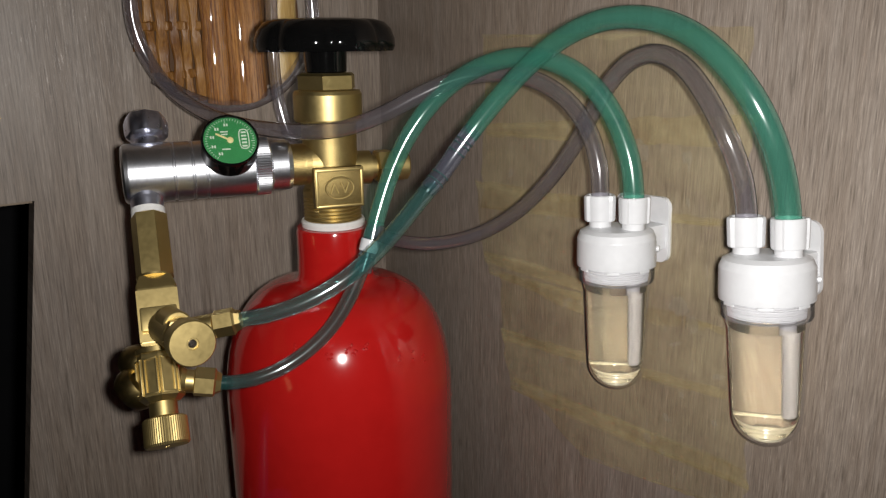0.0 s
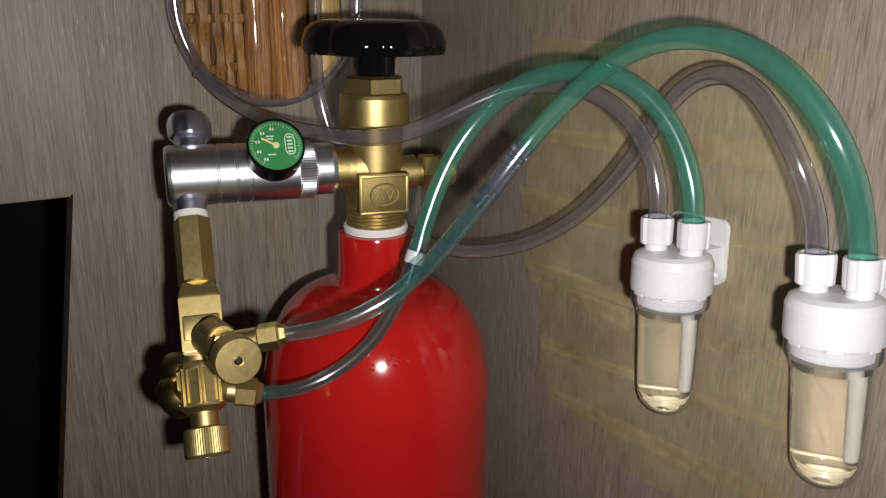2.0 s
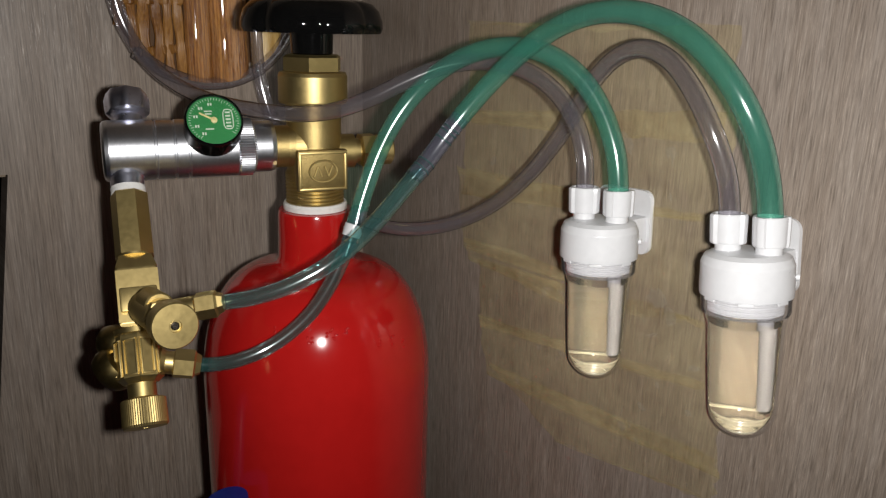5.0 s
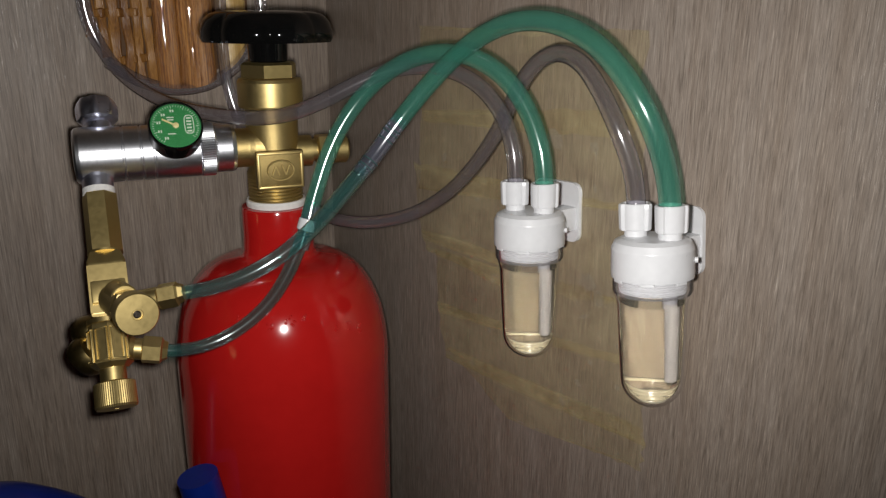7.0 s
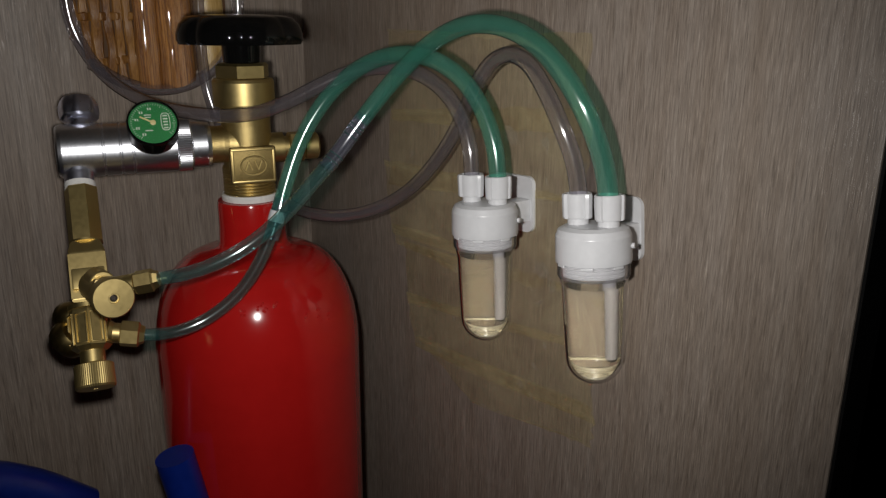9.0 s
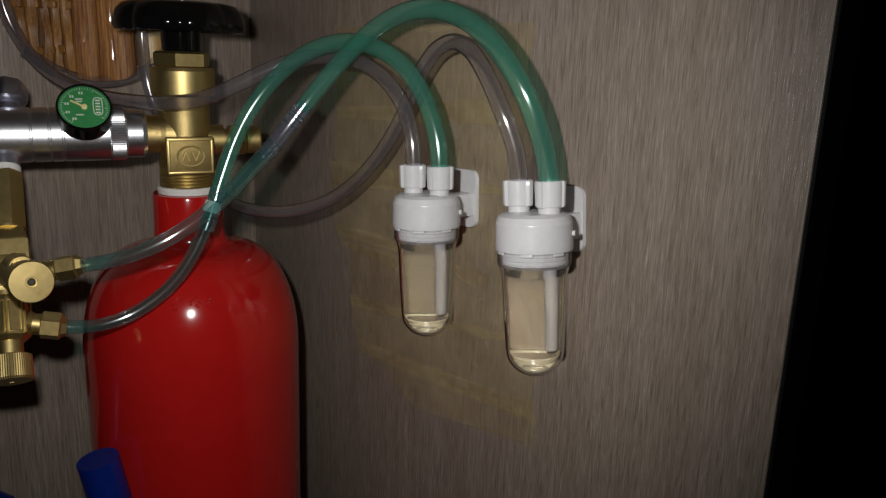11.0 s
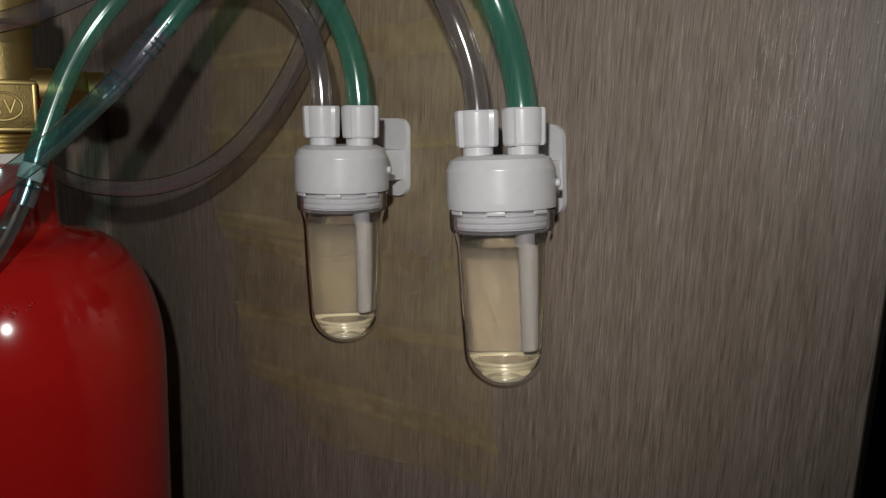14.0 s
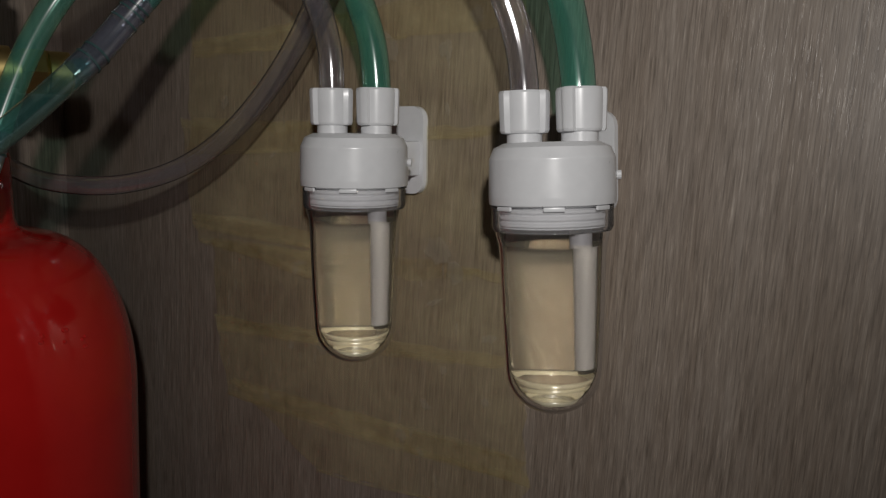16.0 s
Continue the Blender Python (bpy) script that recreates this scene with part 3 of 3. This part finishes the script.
LB = A + W * 0.0965 + U * 0.0022
nv2 = part("needle_valve", lathe([(0.0066, -0.0135), (0.0092, -0.0105), (0.0094, -0.0095), (0.0094, 0.0080), (0.0070, 0.0102)], LB, W, 8), M_BRASS, man, "eight-sided brass valve body")
turned("bonnet", [(0.0058, 0.0090), (0.0058, 0.0160), (0.0070, 0.0165), (0.0070, 0.018)], LB, W, nv2, 32)
turned("knob", [(0.0080, 0.0165), (0.0090, 0.0171), (0.0092, 0.0275), (0.0086, 0.0285), (0.0014, 0.0286), (0.0013, 0.0275), (0.0004, 0.0275)], LB, W, nv2, 120, "round knurled brass knob", wave=KNURL)
E2 = Vector((0.1010, 0.2870, 0.3745))
S2D = (E2 - LB).normalized()
L2 = (E2 - LB).length
turned("nipple", [(0.0050, 0.006), (0.0062, 0.0085), (0.0050, 0.0105), (0.0050, L2 - 0.011)], LB, S2D, nv2, 28)
turned("tube_nut", [(0.0054, -0.0115), (0.0066, -0.0109), (0.0066, -0.0030), (0.0053, -0.0022), (0.0042, 0.0)], E2, S2D, nv2, 6, "hexagonal brass tube nut", spin=0.42)
for k in range(8):
    m = axes(*frame_for(W), LB) @ pose(0, 0, 0, 0, 0, 22.5 + 45 * k)
    facet = bmesh.new()
    for dy, dz, sy, sz in ((0, 0.0068, 0.0056, 0.0009), (0, -0.0080, 0.0056, 0.0009), (0.0026, -0.0006, 0.0008, 0.0142), (-0.0026, -0.0006, 0.0008, 0.0142)):
        box((0.0012, sy, sz), m @ Matrix.Translation((0.0089, dy, dz)), 0.0002, facet)
    part("facet_frame", facet, M_BRASS, nv2)
turned("lock_ring", [(0.0075, -0.0135), (0.0092, -0.0130), (0.0092, -0.0108), (0.0075, -0.0103)], LB, W, nv2, 40)
# the third, rear valve of the manifold
RD = (U * 0.75 - V * 0.66).normalized()
nv3 = part("needle_valve", lathe([(0.0030, -0.0080), (0.0058, -0.0066), (0.0074, -0.0030), (0.0076, 0.0010), (0.0064, 0.0050), (0.0035, 0.0075)], LB + RD * 0.0115 - W * 0.0060, RD, 32, hold=False), M_BRASS_DARK, man, "rounded brass valve body turned to the back", sharp=60)
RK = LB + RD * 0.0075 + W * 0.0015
turned("knob", [(0.0070, 0.000), (0.0090, 0.0010), (0.0098, 0.0030), (0.0098, 0.0075), (0.0088, 0.0098), (0.0060, 0.0108), (0.002, 0.0110)], RK, (RD * 0.8 + W * 0.6).normalized(), nv3, 48, "round smooth brass knob", M_BRASS_DARK, hold=False)

# ---- bubble counters on the side panel ----
ND = Vector((0.30, -0.954, 0)).normalized()   # from the clear tube's nut to the green one's
counter = thing("bubble_counter", pose(0.2412, 0.1909, 0.4419, -3.0, 0, 0), "white-capped clear bubble counter full of water on the laminate panel", "bubble counter", "bubble counters")
part("cap", lathe([(0.0145, -0.0160), (0.0163, -0.0155), (0.0164, -0.0136), (0.0162, -0.0040), (0.0150, -0.0012), (0.0125, 0.0), (0.002, 0.0002)], seg=72), M_WHITE, counter, "smooth white plastic cap")
for s in (-1, 1):
    at = ND * (s * 0.0074)
    turn = radians(10 + (s + 1) * 14)
    part("tube_nut", lathe([(0.0046, -0.0005), (0.0046, 0.0024), (0.0055, 0.0026), (0.0058, 0.0032), (0.0060, 0.0110), (0.0060, 0.0128), (0.0057, 0.0134), (0.0049, 0.0134), (0.0048, 0.0100), (0.002, 0.0100)], at, seg=72,
                                 wave=lambda a, i: 1 + (0.16 * min(1, max(0, (math.cos(3 * (a - turn)) - 0.62) * 5)) if 2 <= i <= 6 else 0)), M_WHITE, counter, "white plastic tube nut with three fins", sharp=25)
# white screw thread seen through a wider clear collar with notches in its upper edge
ring = [(0.0120, -0.0214), (0.0138, -0.0214)]
for k in range(3):
    z = -0.0212 + k * 0.0017
    ring += [(0.0136, z), (0.0144, z + 0.0005), (0.0144, z + 0.0010), (0.0136, z + 0.0015)]
part("thread", lathe(ring + [(0.0137, -0.0156), (0.0120, -0.0156)], seg=64, closed=True, hold=False), M_WHITE, counter, "white screw thread under the cap")
collar = part("collar", lathe([(0.0150, -0.0162), (0.0157, -0.0162), (0.0157, -0.0214), (0.0152, -0.0224), (0.0146, -0.0224), (0.0150, -0.0212)], seg=72, closed=True, hold=False), M_THREAD, counter, "clear plastic collar over the thread")
teeth = bmesh.new()
for k in range(7):
    box((0.0007, 0.0052, 0.0011), pose(0, 0, -0.0163, 0, 0, 360 / 7 * k + 12) @ Matrix.Translation((0.01545, 0, 0)), 0.0002, teeth)
part("locking_teeth", teeth, M_WHITE, counter)
wall_out = [(0.0148, -0.0232), (0.0141, -0.0258), (0.0138, -0.0290), (0.0133, -0.0450), (0.0126, -0.0592)]
for k in range(1, 9):
    a = k / 8 * math.pi / 2 * 0.985
    wall_out.append((0.0126 * math.cos(a), -0.0592 - 0.0120 * math.sin(a)))
wall_in = [(r - 0.0011, z) for r, z in wall_out[2:5]] + [((r - 0.0011) * 0.995, z + 0.0012) for r, z in wall_out[5:]]
jar = part("vial", lathe([(0.0130, -0.0222), (0.0146, -0.0222)] + wall_out + [(0.0004, -0.0712), (0.0004, -0.0700)] + wall_in[::-1][1:], seg=72, closed=True, hold=False), M_GLASS, counter, "clear plastic vial with a round bottom", sharp=50)
water = [(0.0004, -0.0258), (0.0126, -0.0262), (0.0125, -0.0290)] + [(r * 0.985, z + 0.0003) for r, z in wall_in[1:]]
fill = part("water", lathe(water, seg=72, hold=False), M_WATER, counter, "clear water", sharp=50)
# added bright rings that stand in for light focused in the round bottom
glints = []
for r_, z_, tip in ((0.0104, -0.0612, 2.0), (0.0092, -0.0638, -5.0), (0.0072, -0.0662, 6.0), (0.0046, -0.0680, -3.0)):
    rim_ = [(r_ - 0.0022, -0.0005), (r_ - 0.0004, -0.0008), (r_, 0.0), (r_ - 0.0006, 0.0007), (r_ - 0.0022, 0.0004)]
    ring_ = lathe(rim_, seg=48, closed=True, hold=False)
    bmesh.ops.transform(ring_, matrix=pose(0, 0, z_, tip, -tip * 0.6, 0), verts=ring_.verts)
    glints.append(part("glint_ring", ring_, M_GLINT, counter, sharp=70))
for ob in (collar, jar, fill, *glints):
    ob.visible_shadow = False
stem_at = ND * 0.0076
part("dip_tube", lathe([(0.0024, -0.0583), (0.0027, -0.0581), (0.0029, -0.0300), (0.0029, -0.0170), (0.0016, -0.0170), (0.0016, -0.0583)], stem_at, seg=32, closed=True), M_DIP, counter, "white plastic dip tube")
part("tip", lathe([(0.0010, -0.0595), (0.0020, -0.0593), (0.0022, -0.0585), (0.0010, -0.0584)], stem_at, seg=20), M_STEEL, counter, "dark tip of the dip tube")
plate = box((0.0026, 0.0300, 0.0290), Matrix.Translation((0.0300, 0.0115, -0.0054)), 0.0)
vert = [e for e in plate.edges if abs(e.verts[0].co.x - e.verts[1].co.x) > 0.001]
bmesh.ops.bevel(plate, geom=vert, offset=0.0045, segments=5, affect="EDGES", profile=0.5)
part("wall_plate", plate, M_WHITE, counter, "rounded white mounting plate")
part("bracket", box((0.0190, 0.0100, 0.0115), Matrix.Translation((0.0205, 0.003, -0.0080)), 0.0012), M_WHITE, counter)
part("lug", lathe([(0.0012, 0), (0.0012, 0.0012)], (0.0095, -0.0133, -0.0085), (0.55, -0.83, 0), 12), M_WHITE, counter)
second = copy_thing(counter, pose(0.2462, 0.1252, 0.4437, -6.0, 0, -6))
for ob in second.children:
    if ob.name.startswith("wall_plate"):
        ob.location = (-0.0032, 0.0006, 0.0)
second["label"] = "white-capped clear bubble counter, leaning slightly, on the laminate panel"

# ---- tubes ----
N1 = [counter.matrix_basis @ (ND * (s * 0.0074)) for s in (-1, 1)]
N2 = [second.matrix_basis @ (ND * (s * 0.0074)) for s in (-1, 1)]
UP1, UP2 = counter.matrix_basis.to_3x3() @ Z, second.matrix_basis.to_3x3() @ Z


def tube(name, pts, radii, material, label, inner=0.0, rounds=1):
    ob = part(name, sweep(relaxed(pts, rounds), radii, 20, inner), material, sharp=80)
    return tagged(ob, label, "tube", "gas tubes")


J2, J1 = (0.1955, 0.2475, 0.466), (0.172, 0.275, 0.430)
tube("gas_tube", [E1 - S1D * 0.004, E1 + S1D * 0.003, (0.113, 0.2575, 0.4115), (0.126, 0.252, 0.415), (0.139, 0.246, 0.422), (0.153, 0.2455, 0.430), (0.168, 0.247, 0.440), (0.181, 0.2487, 0.452), (0.1905, 0.2480, 0.4605)],
     [0.0031, 0.0033, 0.0037, 0.0039], M_TUBE_T, "thin pale green gas tube from the brass valve")
tube("gas_tube", [(0.2045, 0.2445, 0.4780), (0.2085, 0.2425, 0.4840), (0.216, 0.235, 0.4968), (0.2225, 0.2245, 0.5098), (0.2275, 0.210, 0.5205), (0.2295, 0.194, 0.5255), (0.2305, 0.178, 0.5265), (0.2315, 0.1625, 0.524),
                  (0.2335, 0.1495, 0.518), (0.2355, 0.139, 0.509), (0.238, 0.1285, 0.4965), (0.2405, 0.1228, 0.484), N2[1] + UP2 * 0.026 + Vector((0, 0.0016, 0)), N2[1] + UP2 * 0.015, N2[1] + UP2 * 0.008],
     [0.0041, 0.0043, 0.0045, 0.0044], M_TUBE_G, "thick translucent green tube arching to the leaning counter")
tube("gas_tube", [E2 - S2D * 0.004, E2 + S2D * 0.003, (0.116, 0.287, 0.3715), (0.129, 0.284, 0.3745), (0.141, 0.281, 0.382), (0.152, 0.278, 0.391), (0.160, 0.276, 0.404), (0.1665, 0.2755, 0.417), J1, (0.176, 0.2765, 0.438)],
     [0.0031, 0.0033, 0.0037], M_TUBE_T, "thin pale green gas tube from the lower brass valve")
tube("gas_tube", [(0.1705, 0.2752, 0.427), (0.178, 0.276, 0.4465), (0.184, 0.2755, 0.462), (0.192, 0.2745, 0.4765), (0.201, 0.270, 0.490), (0.209, 0.261, 0.501), (0.215, 0.249, 0.508), (0.221, 0.235, 0.5115), (0.2265, 0.2225, 0.5115),
                  (0.2325, 0.2115, 0.507), (0.238, 0.202, 0.499), (0.242, 0.195, 0.488), N1[1] + UP1 * 0.028, N1[1] + UP1 * 0.015, N1[1] + UP1 * 0.008],
     [0.0039, 0.0041, 0.0043, 0.0042], M_TUBE_G, "thick translucent green tube arching to the upright counter")
def joiner(pts, r, bands, label):
    """A clear sleeve with darker ribs near its ends."""
    t_ = thing("tube_joiner", pts[0], label, "joiner", "tube joiners")
    part("sleeve", sweep(pts, [r, r], 20), M_TUBE_J, t_, sharp=80)
    line = spline(pts, 10)
    for f_ in bands:
        i = min(int(f_ * (len(line) - 1)), len(line) - 2)
        part("rib", lathe([(r * 0.9, -0.0004), (r * 1.07, -0.0003), (r * 1.07, 0.0003), (r * 0.9, 0.0004)], line[i], line[i + 1] - line[i], 24), M_RIB, t_)


joiner([(0.1855, 0.2485, 0.4558), (0.1905, 0.2480, 0.4605), J2, (0.2005, 0.2462, 0.4725), (0.2065, 0.2435, 0.4810)], 0.0041, (0.18, 0.30, 0.72, 0.80, 0.86), "clear bluish plastic joiner between thin and thick tube")
joiner([(0.1665, 0.2748, 0.4165), (0.1695, 0.2750, 0.4235), J1, (0.1745, 0.2756, 0.4370)], 0.0040, (0.3, 0.7), "clear plastic joiner between thin and thick tube")
sleeve = lathe([(0.0030, -0.0030), (0.0043, -0.0028), (0.0044, 0.0), (0.0043, 0.0028), (0.0030, 0.0030)], (0.1708, 0.2752, 0.4278), (0.0075, 0.0008, 0.0195), 28)
tagged(part("tube_sleeve", sleeve, M_WHITE), "short white plastic sleeve on the thin green tube", "sleeve")
loop = [(0.164 + 0.0545 * math.cos(a), 0.414 - 0.004 * math.sin(a / 2), 0.5355 + 0.0545 * math.sin(a)) for a in [radians(212 - k * 22) for k in range(0, 17)]]
tube("gas_tube", [N1[0] + UP1 * 0.008, N1[0] + UP1 * 0.015, N1[0] + UP1 * 0.026, (0.239, 0.205, 0.481), (0.237, 0.215, 0.493), (0.234, 0.229, 0.5005), (0.229, 0.242, 0.504), (0.221, 0.253, 0.504), (0.209, 0.263, 0.5022),
                  (0.197, 0.272, 0.494), (0.184, 0.281, 0.486), (0.172, 0.292, 0.479), (0.161, 0.305, 0.4770), (0.151, 0.325, 0.4774), (0.143, 0.352, 0.478), (0.135, 0.380, 0.482), (0.126, 0.400, 0.491)] + loop,
     [0.0037, 0.0038, 0.0038, 0.0036, 0.0036, 0.0036, 0.0036], M_TUBE_C, "clear grey gas tube looped round the bamboo piece")
tube("gas_tube", [N2[0] + UP2 * 0.008, N2[0] + UP2 * 0.015, N2[0] + UP2 * 0.028, (0.238, 0.141, 0.486), (0.240, 0.151, 0.500), (0.243, 0.165, 0.510), (0.245, 0.179, 0.5145), (0.247, 0.194, 0.510), (0.249, 0.206, 0.501), (0.251, 0.216, 0.488),
                  (0.252, 0.228, 0.470), (0.2485, 0.2405, 0.4525), (0.2455, 0.2585, 0.4357), (0.2395, 0.2760, 0.4228), (0.2280, 0.2935, 0.4160), (0.2150, 0.3055, 0.4145), (0.2045, 0.3250, 0.4165), (0.2040, 0.3650, 0.4220), (0.197, 0.411, 0.452),
                  (0.189, 0.410, 0.480), (0.187, 0.409, 0.510), (0.189, 0.411, 0.560), (0.200, 0.415, 0.640)],
     [0.0038, 0.0038, 0.0038, 0.0036, 0.0035, 0.0035], M_TUBE_C, "clear grey gas tube running behind the red cylinder")

# ---- old tape on the side panel ----
tape_rng = random.Random(4)


def tape(corners, lift, label):
    """A strip of film with slightly ragged edges; corners as (y, z) round the strip."""
    bm = bmesh.new()
    a, b, c, d = [Vector(p) for p in corners]
    n, rows_ = 26, 7
    grid = []
    for i in range(n + 1):
        col = []
        for j in range(rows_ + 1):
            p = (a.lerp(b, i / n)).lerp(d.lerp(c, i / n), j / rows_)
            if j in (0, rows_):
                p.y += tape_rng.uniform(-0.0007, 0.0007)
            if i in (0, n):
                p.x += tape_rng.uniform(-0.002, 0.002)
            wr = 0.00012 * noise.noise(Vector((p.x * 150, p.y * 150, lift * 9000)))
            col.append(bm.verts.new((XW - lift + wr, p.x, p.y)))
        grid.append(col)
    for i in range(n):
        for j in range(rows_):
            bm.faces.new((grid[i][j], grid[i + 1][j], grid[i + 1][j + 1], grid[i][j + 1]))
    strip = tagged(part("tape_strip", bm, M_TAPE, sharp=60), label, "tape", "old tape strips")
    for p0, p1, way_ in ((a, b, -1), (d, c, 1)):
        bm, last = bmesh.new(), None
        wide = tape_rng.uniform(0.0012, 0.0042)
        stop = tape_rng.uniform(0.55, 1.0)
        for i in range(31):
            q = p0.lerp(p1, stop * i / 30)
            w = wide * (0.6 + 0.8 * abs(noise.noise(Vector((i * 0.31, lift * 5000, way_)))))
            sag = 0.0012 * math.sin(i / 30 * math.pi * 1.3 + lift * 3000)
            pair_ = [bm.verts.new((XW - lift - 0.00015, q.x, q.y + sag + e)) for e in (0, way_ * w)]
            if last:
                bm.faces.new((last[0], pair_[0], pair_[1], last[1]))
            last = pair_
        part("rolled_edge", bm, M_EDGE, strip, "thicker yellowed tape edge")


def residue(y, z, w, h, turn, seed):
    """A torn scrap of paper and glue left under the film."""
    rng = random.Random(seed)
    bm = bmesh.new()
    n = 18
    rim = []
    for k in range(n):
        a_ = 2 * math.pi * k / n
        r_ = rng.uniform(0.55, 1.0)
        d = Matrix.Rotation(radians(turn), 2) @ Vector((w * r_ * math.cos(a_), h * r_ * math.sin(a_)))
        rim.append(bm.verts.new((XW - 0.0020, y + d.x, z + d.y)))
    bm.faces.new(rim)
    tagged(part("glue_scrap", bm, M_SCRAP), "pale torn scrap of paper and glue on the laminate panel", "scrap", "glue scraps")


TL = "yellowed clear tape strip stuck to the laminate panel"
tape(((0.322, 0.520), (0.155, 0.522), (0.160, 0.476), (0.318, 0.466)), 0.0005, TL)
tape(((0.318, 0.473), (0.150, 0.490), (0.154, 0.444), (0.322, 0.424)), 0.0009, TL)
tape(((0.326, 0.440), (0.160, 0.446), (0.152, 0.398), (0.318, 0.394)), 0.0013, TL)
tape(((0.318, 0.400), (0.240, 0.402), (0.235, 0.383), (0.312, 0.388)), 0.0017, TL)
tape(((0.305, 0.389), (0.146, 0.401), (0.150, 0.370), (0.300, 0.349)), 0.0005, TL)
tape(((0.303, 0.356), (0.146, 0.374), (0.139, 0.333), (0.294, 0.321)), 0.0009, TL)
tape(((0.292, 0.330), (0.140, 0.342), (0.139, 0.320), (0.236, 0.306)), 0.0013, TL)

for k in range(26):
    y, z = tape_rng.uniform(0.150, 0.310), tape_rng.uniform(0.325, 0.500)
    residue(y, z, tape_rng.uniform(0.001, 0.005), tape_rng.uniform(0.0006, 0.0035), tape_rng.uniform(-30, 60), k)
for k in range(48):
    y, z = tape_rng.uniform(0.148, 0.305), tape_rng.uniform(0.322, 0.480)
    residue(y, z, tape_rng.uniform(0.0003, 0.0008), tape_rng.uniform(0.0012, 0.0045), tape_rng.uniform(-14, 14), 200 + k)
residue(0.180, 0.404, 0.0075, 0.0050, 20, 91)
residue(0.172, 0.398, 0.0050, 0.0035, 70, 92)
residue(0.205, 0.470, 0.0080, 0.0055, 40, 93)

# ---- bamboo piece on the back panel ----
bam = thing("bamboo_basket", (0.164, 0.415, 0.48), "round woven bamboo basket with split poles, hung on the cabinet back", "basket")


def chord(x, r=0.0520):
    return 0.5355 - math.sqrt(max(r * r - (x - 0.164) ** 2, 0.00001))


def pole(x, r, y, flat=0.75, mat=M_BAMBOO, name="bamboo_pole", top=0.60):
    bm = bmesh.new()
    z0 = chord(x)
    n = 10
    prof = [(r * (1 + 0.03 * math.sin(k * 1.9 + x * 900)), z0 + (top - z0) * k / n) for k in range(n + 1)]
    lathe(prof, (x, y, 0), seg=20, bm=bm)
    for v in bm.verts:
        v.co.y = y + (v.co.y - y) * flat
        if v.co.z < z0 + 0.0005:
            v.co.z = chord(v.co.x)
    part(name, bm, mat, bam)


pole(0.1580, 0.0072, 0.4205)
pole(0.1755, 0.0112, 0.4205, 0.7)
pole(0.2000, 0.0098, 0.4230, 0.6, M_PALEBAM)
srng = random.Random(8)


def cane(name, path, width, thick):
    """A bent flat cane strip along a path, its broad side to the front."""
    bm = bmesh.new()
    line = spline(path, 5)
    rows_ = []
    for i, c in enumerate(line):
        d = (line[min(i + 1, len(line) - 1)] - line[max(i - 1, 0)]).normalized()
        side = d.cross(Vector((0, 1, 0))).normalized()
        w = width * (0.5 + 0.06 * math.sin(i * 0.9 + c.x * 500))
        rows_.append([bm.verts.new(c + side * (w * a_) + Vector((0, b_, 0))) for a_, b_ in ((-1, thick * 0.4), (-0.75, -thick * 0.4), (0, -thick * 0.6), (0.75, -thick * 0.4), (1, thick * 0.4), (0, thick * 0.6))])
    for r0, r1 in zip(rows_, rows_[1:]):
        for j in range(6):
            bm.faces.new((r0[j], r0[(j + 1) % 6], r1[(j + 1) % 6], r1[j]))
    bm.faces.new(rows_[0])
    bm.faces.new(rows_[-1][::-1])
    part(name, bm, M_STRIP, bam)


for i in range(6):
    x = 0.1175 + i * 0.0064
    z0 = chord(x)
    drift, start = srng.uniform(-0.004, 0.005), srng.uniform(0, 0.002)
    cane("cane_strip", [(x + drift * k / 7 + srng.uniform(-0.0005, 0.0005), 0.4238 + 0.0016 * math.sin(k * 2.1 + i * 3.1), z0 + start + (0.60 - z0) * k / 7) for k in range(8)], srng.uniform(0.0050, 0.0066), 0.0011)
for z, tilt in ((0.5005, 0.10), (0.5275, 0.02), (0.5480, -0.03), (0.5700, 0.02)):
    half = math.sqrt(max(0.052 ** 2 - (z - 0.5355) ** 2, 0))
    x0, x1 = 0.164 - half + 0.001, 0.1515
    cane("cross_strip", [(x0 + (x1 - x0) * k / 8, 0.4236 + 0.0019 * (1 if k % 2 else -1), z + tilt * (x0 + (x1 - x0) * k / 8 - 0.13)) for k in range(9)], 0.0050, 0.0010)
# plain disc; its dark colour gives the shade in the gaps between strips
backing = lathe([(0.0500, 0.0), (0.0505, 0.0012), (0.0500, 0.002)], (0.164, 0.4310, 0.5355), (0, -1, 0), 64)
part("backing", backing, surface("cane_gap_shade", (0.055, 0.022, 0.005), (0.12, 0.052, 0.012), 0.6, scale=30, stretch=(9, 9, 1)), bam, "plain disc coloured dark for the shade between the strips")

# ---- blue plastic pipe ends ----
def pipe(name, pts, r, label):
    bm = sweep(pts, [r, r], 32)
    t = thing(name, pts[-1], label, "pipe", "blue pipes")
    part("pipe_wall", bm, M_BLUE, t)
    return t


pipe("blue_pipe", [(0.1125, 0.298, 0.2960), (0.1205, 0.296, 0.250), (0.1285, 0.294, 0.20), (0.14, 0.25, 0.10), (0.145, 0.20, 0.012)], 0.0105, "short blue plastic pipe beside the red cylinder")
pipe("blue_pipe", [(0.0715, 0.340, 0.2555), (0.045, 0.340, 0.279), (0.02, 0.338, 0.292), (-0.01, 0.330, 0.286), (-0.05, 0.310, 0.20), (-0.07, 0.280, 0.0135)], 0.0125, "blue plastic pipe lying slanted in front of the cut-out")
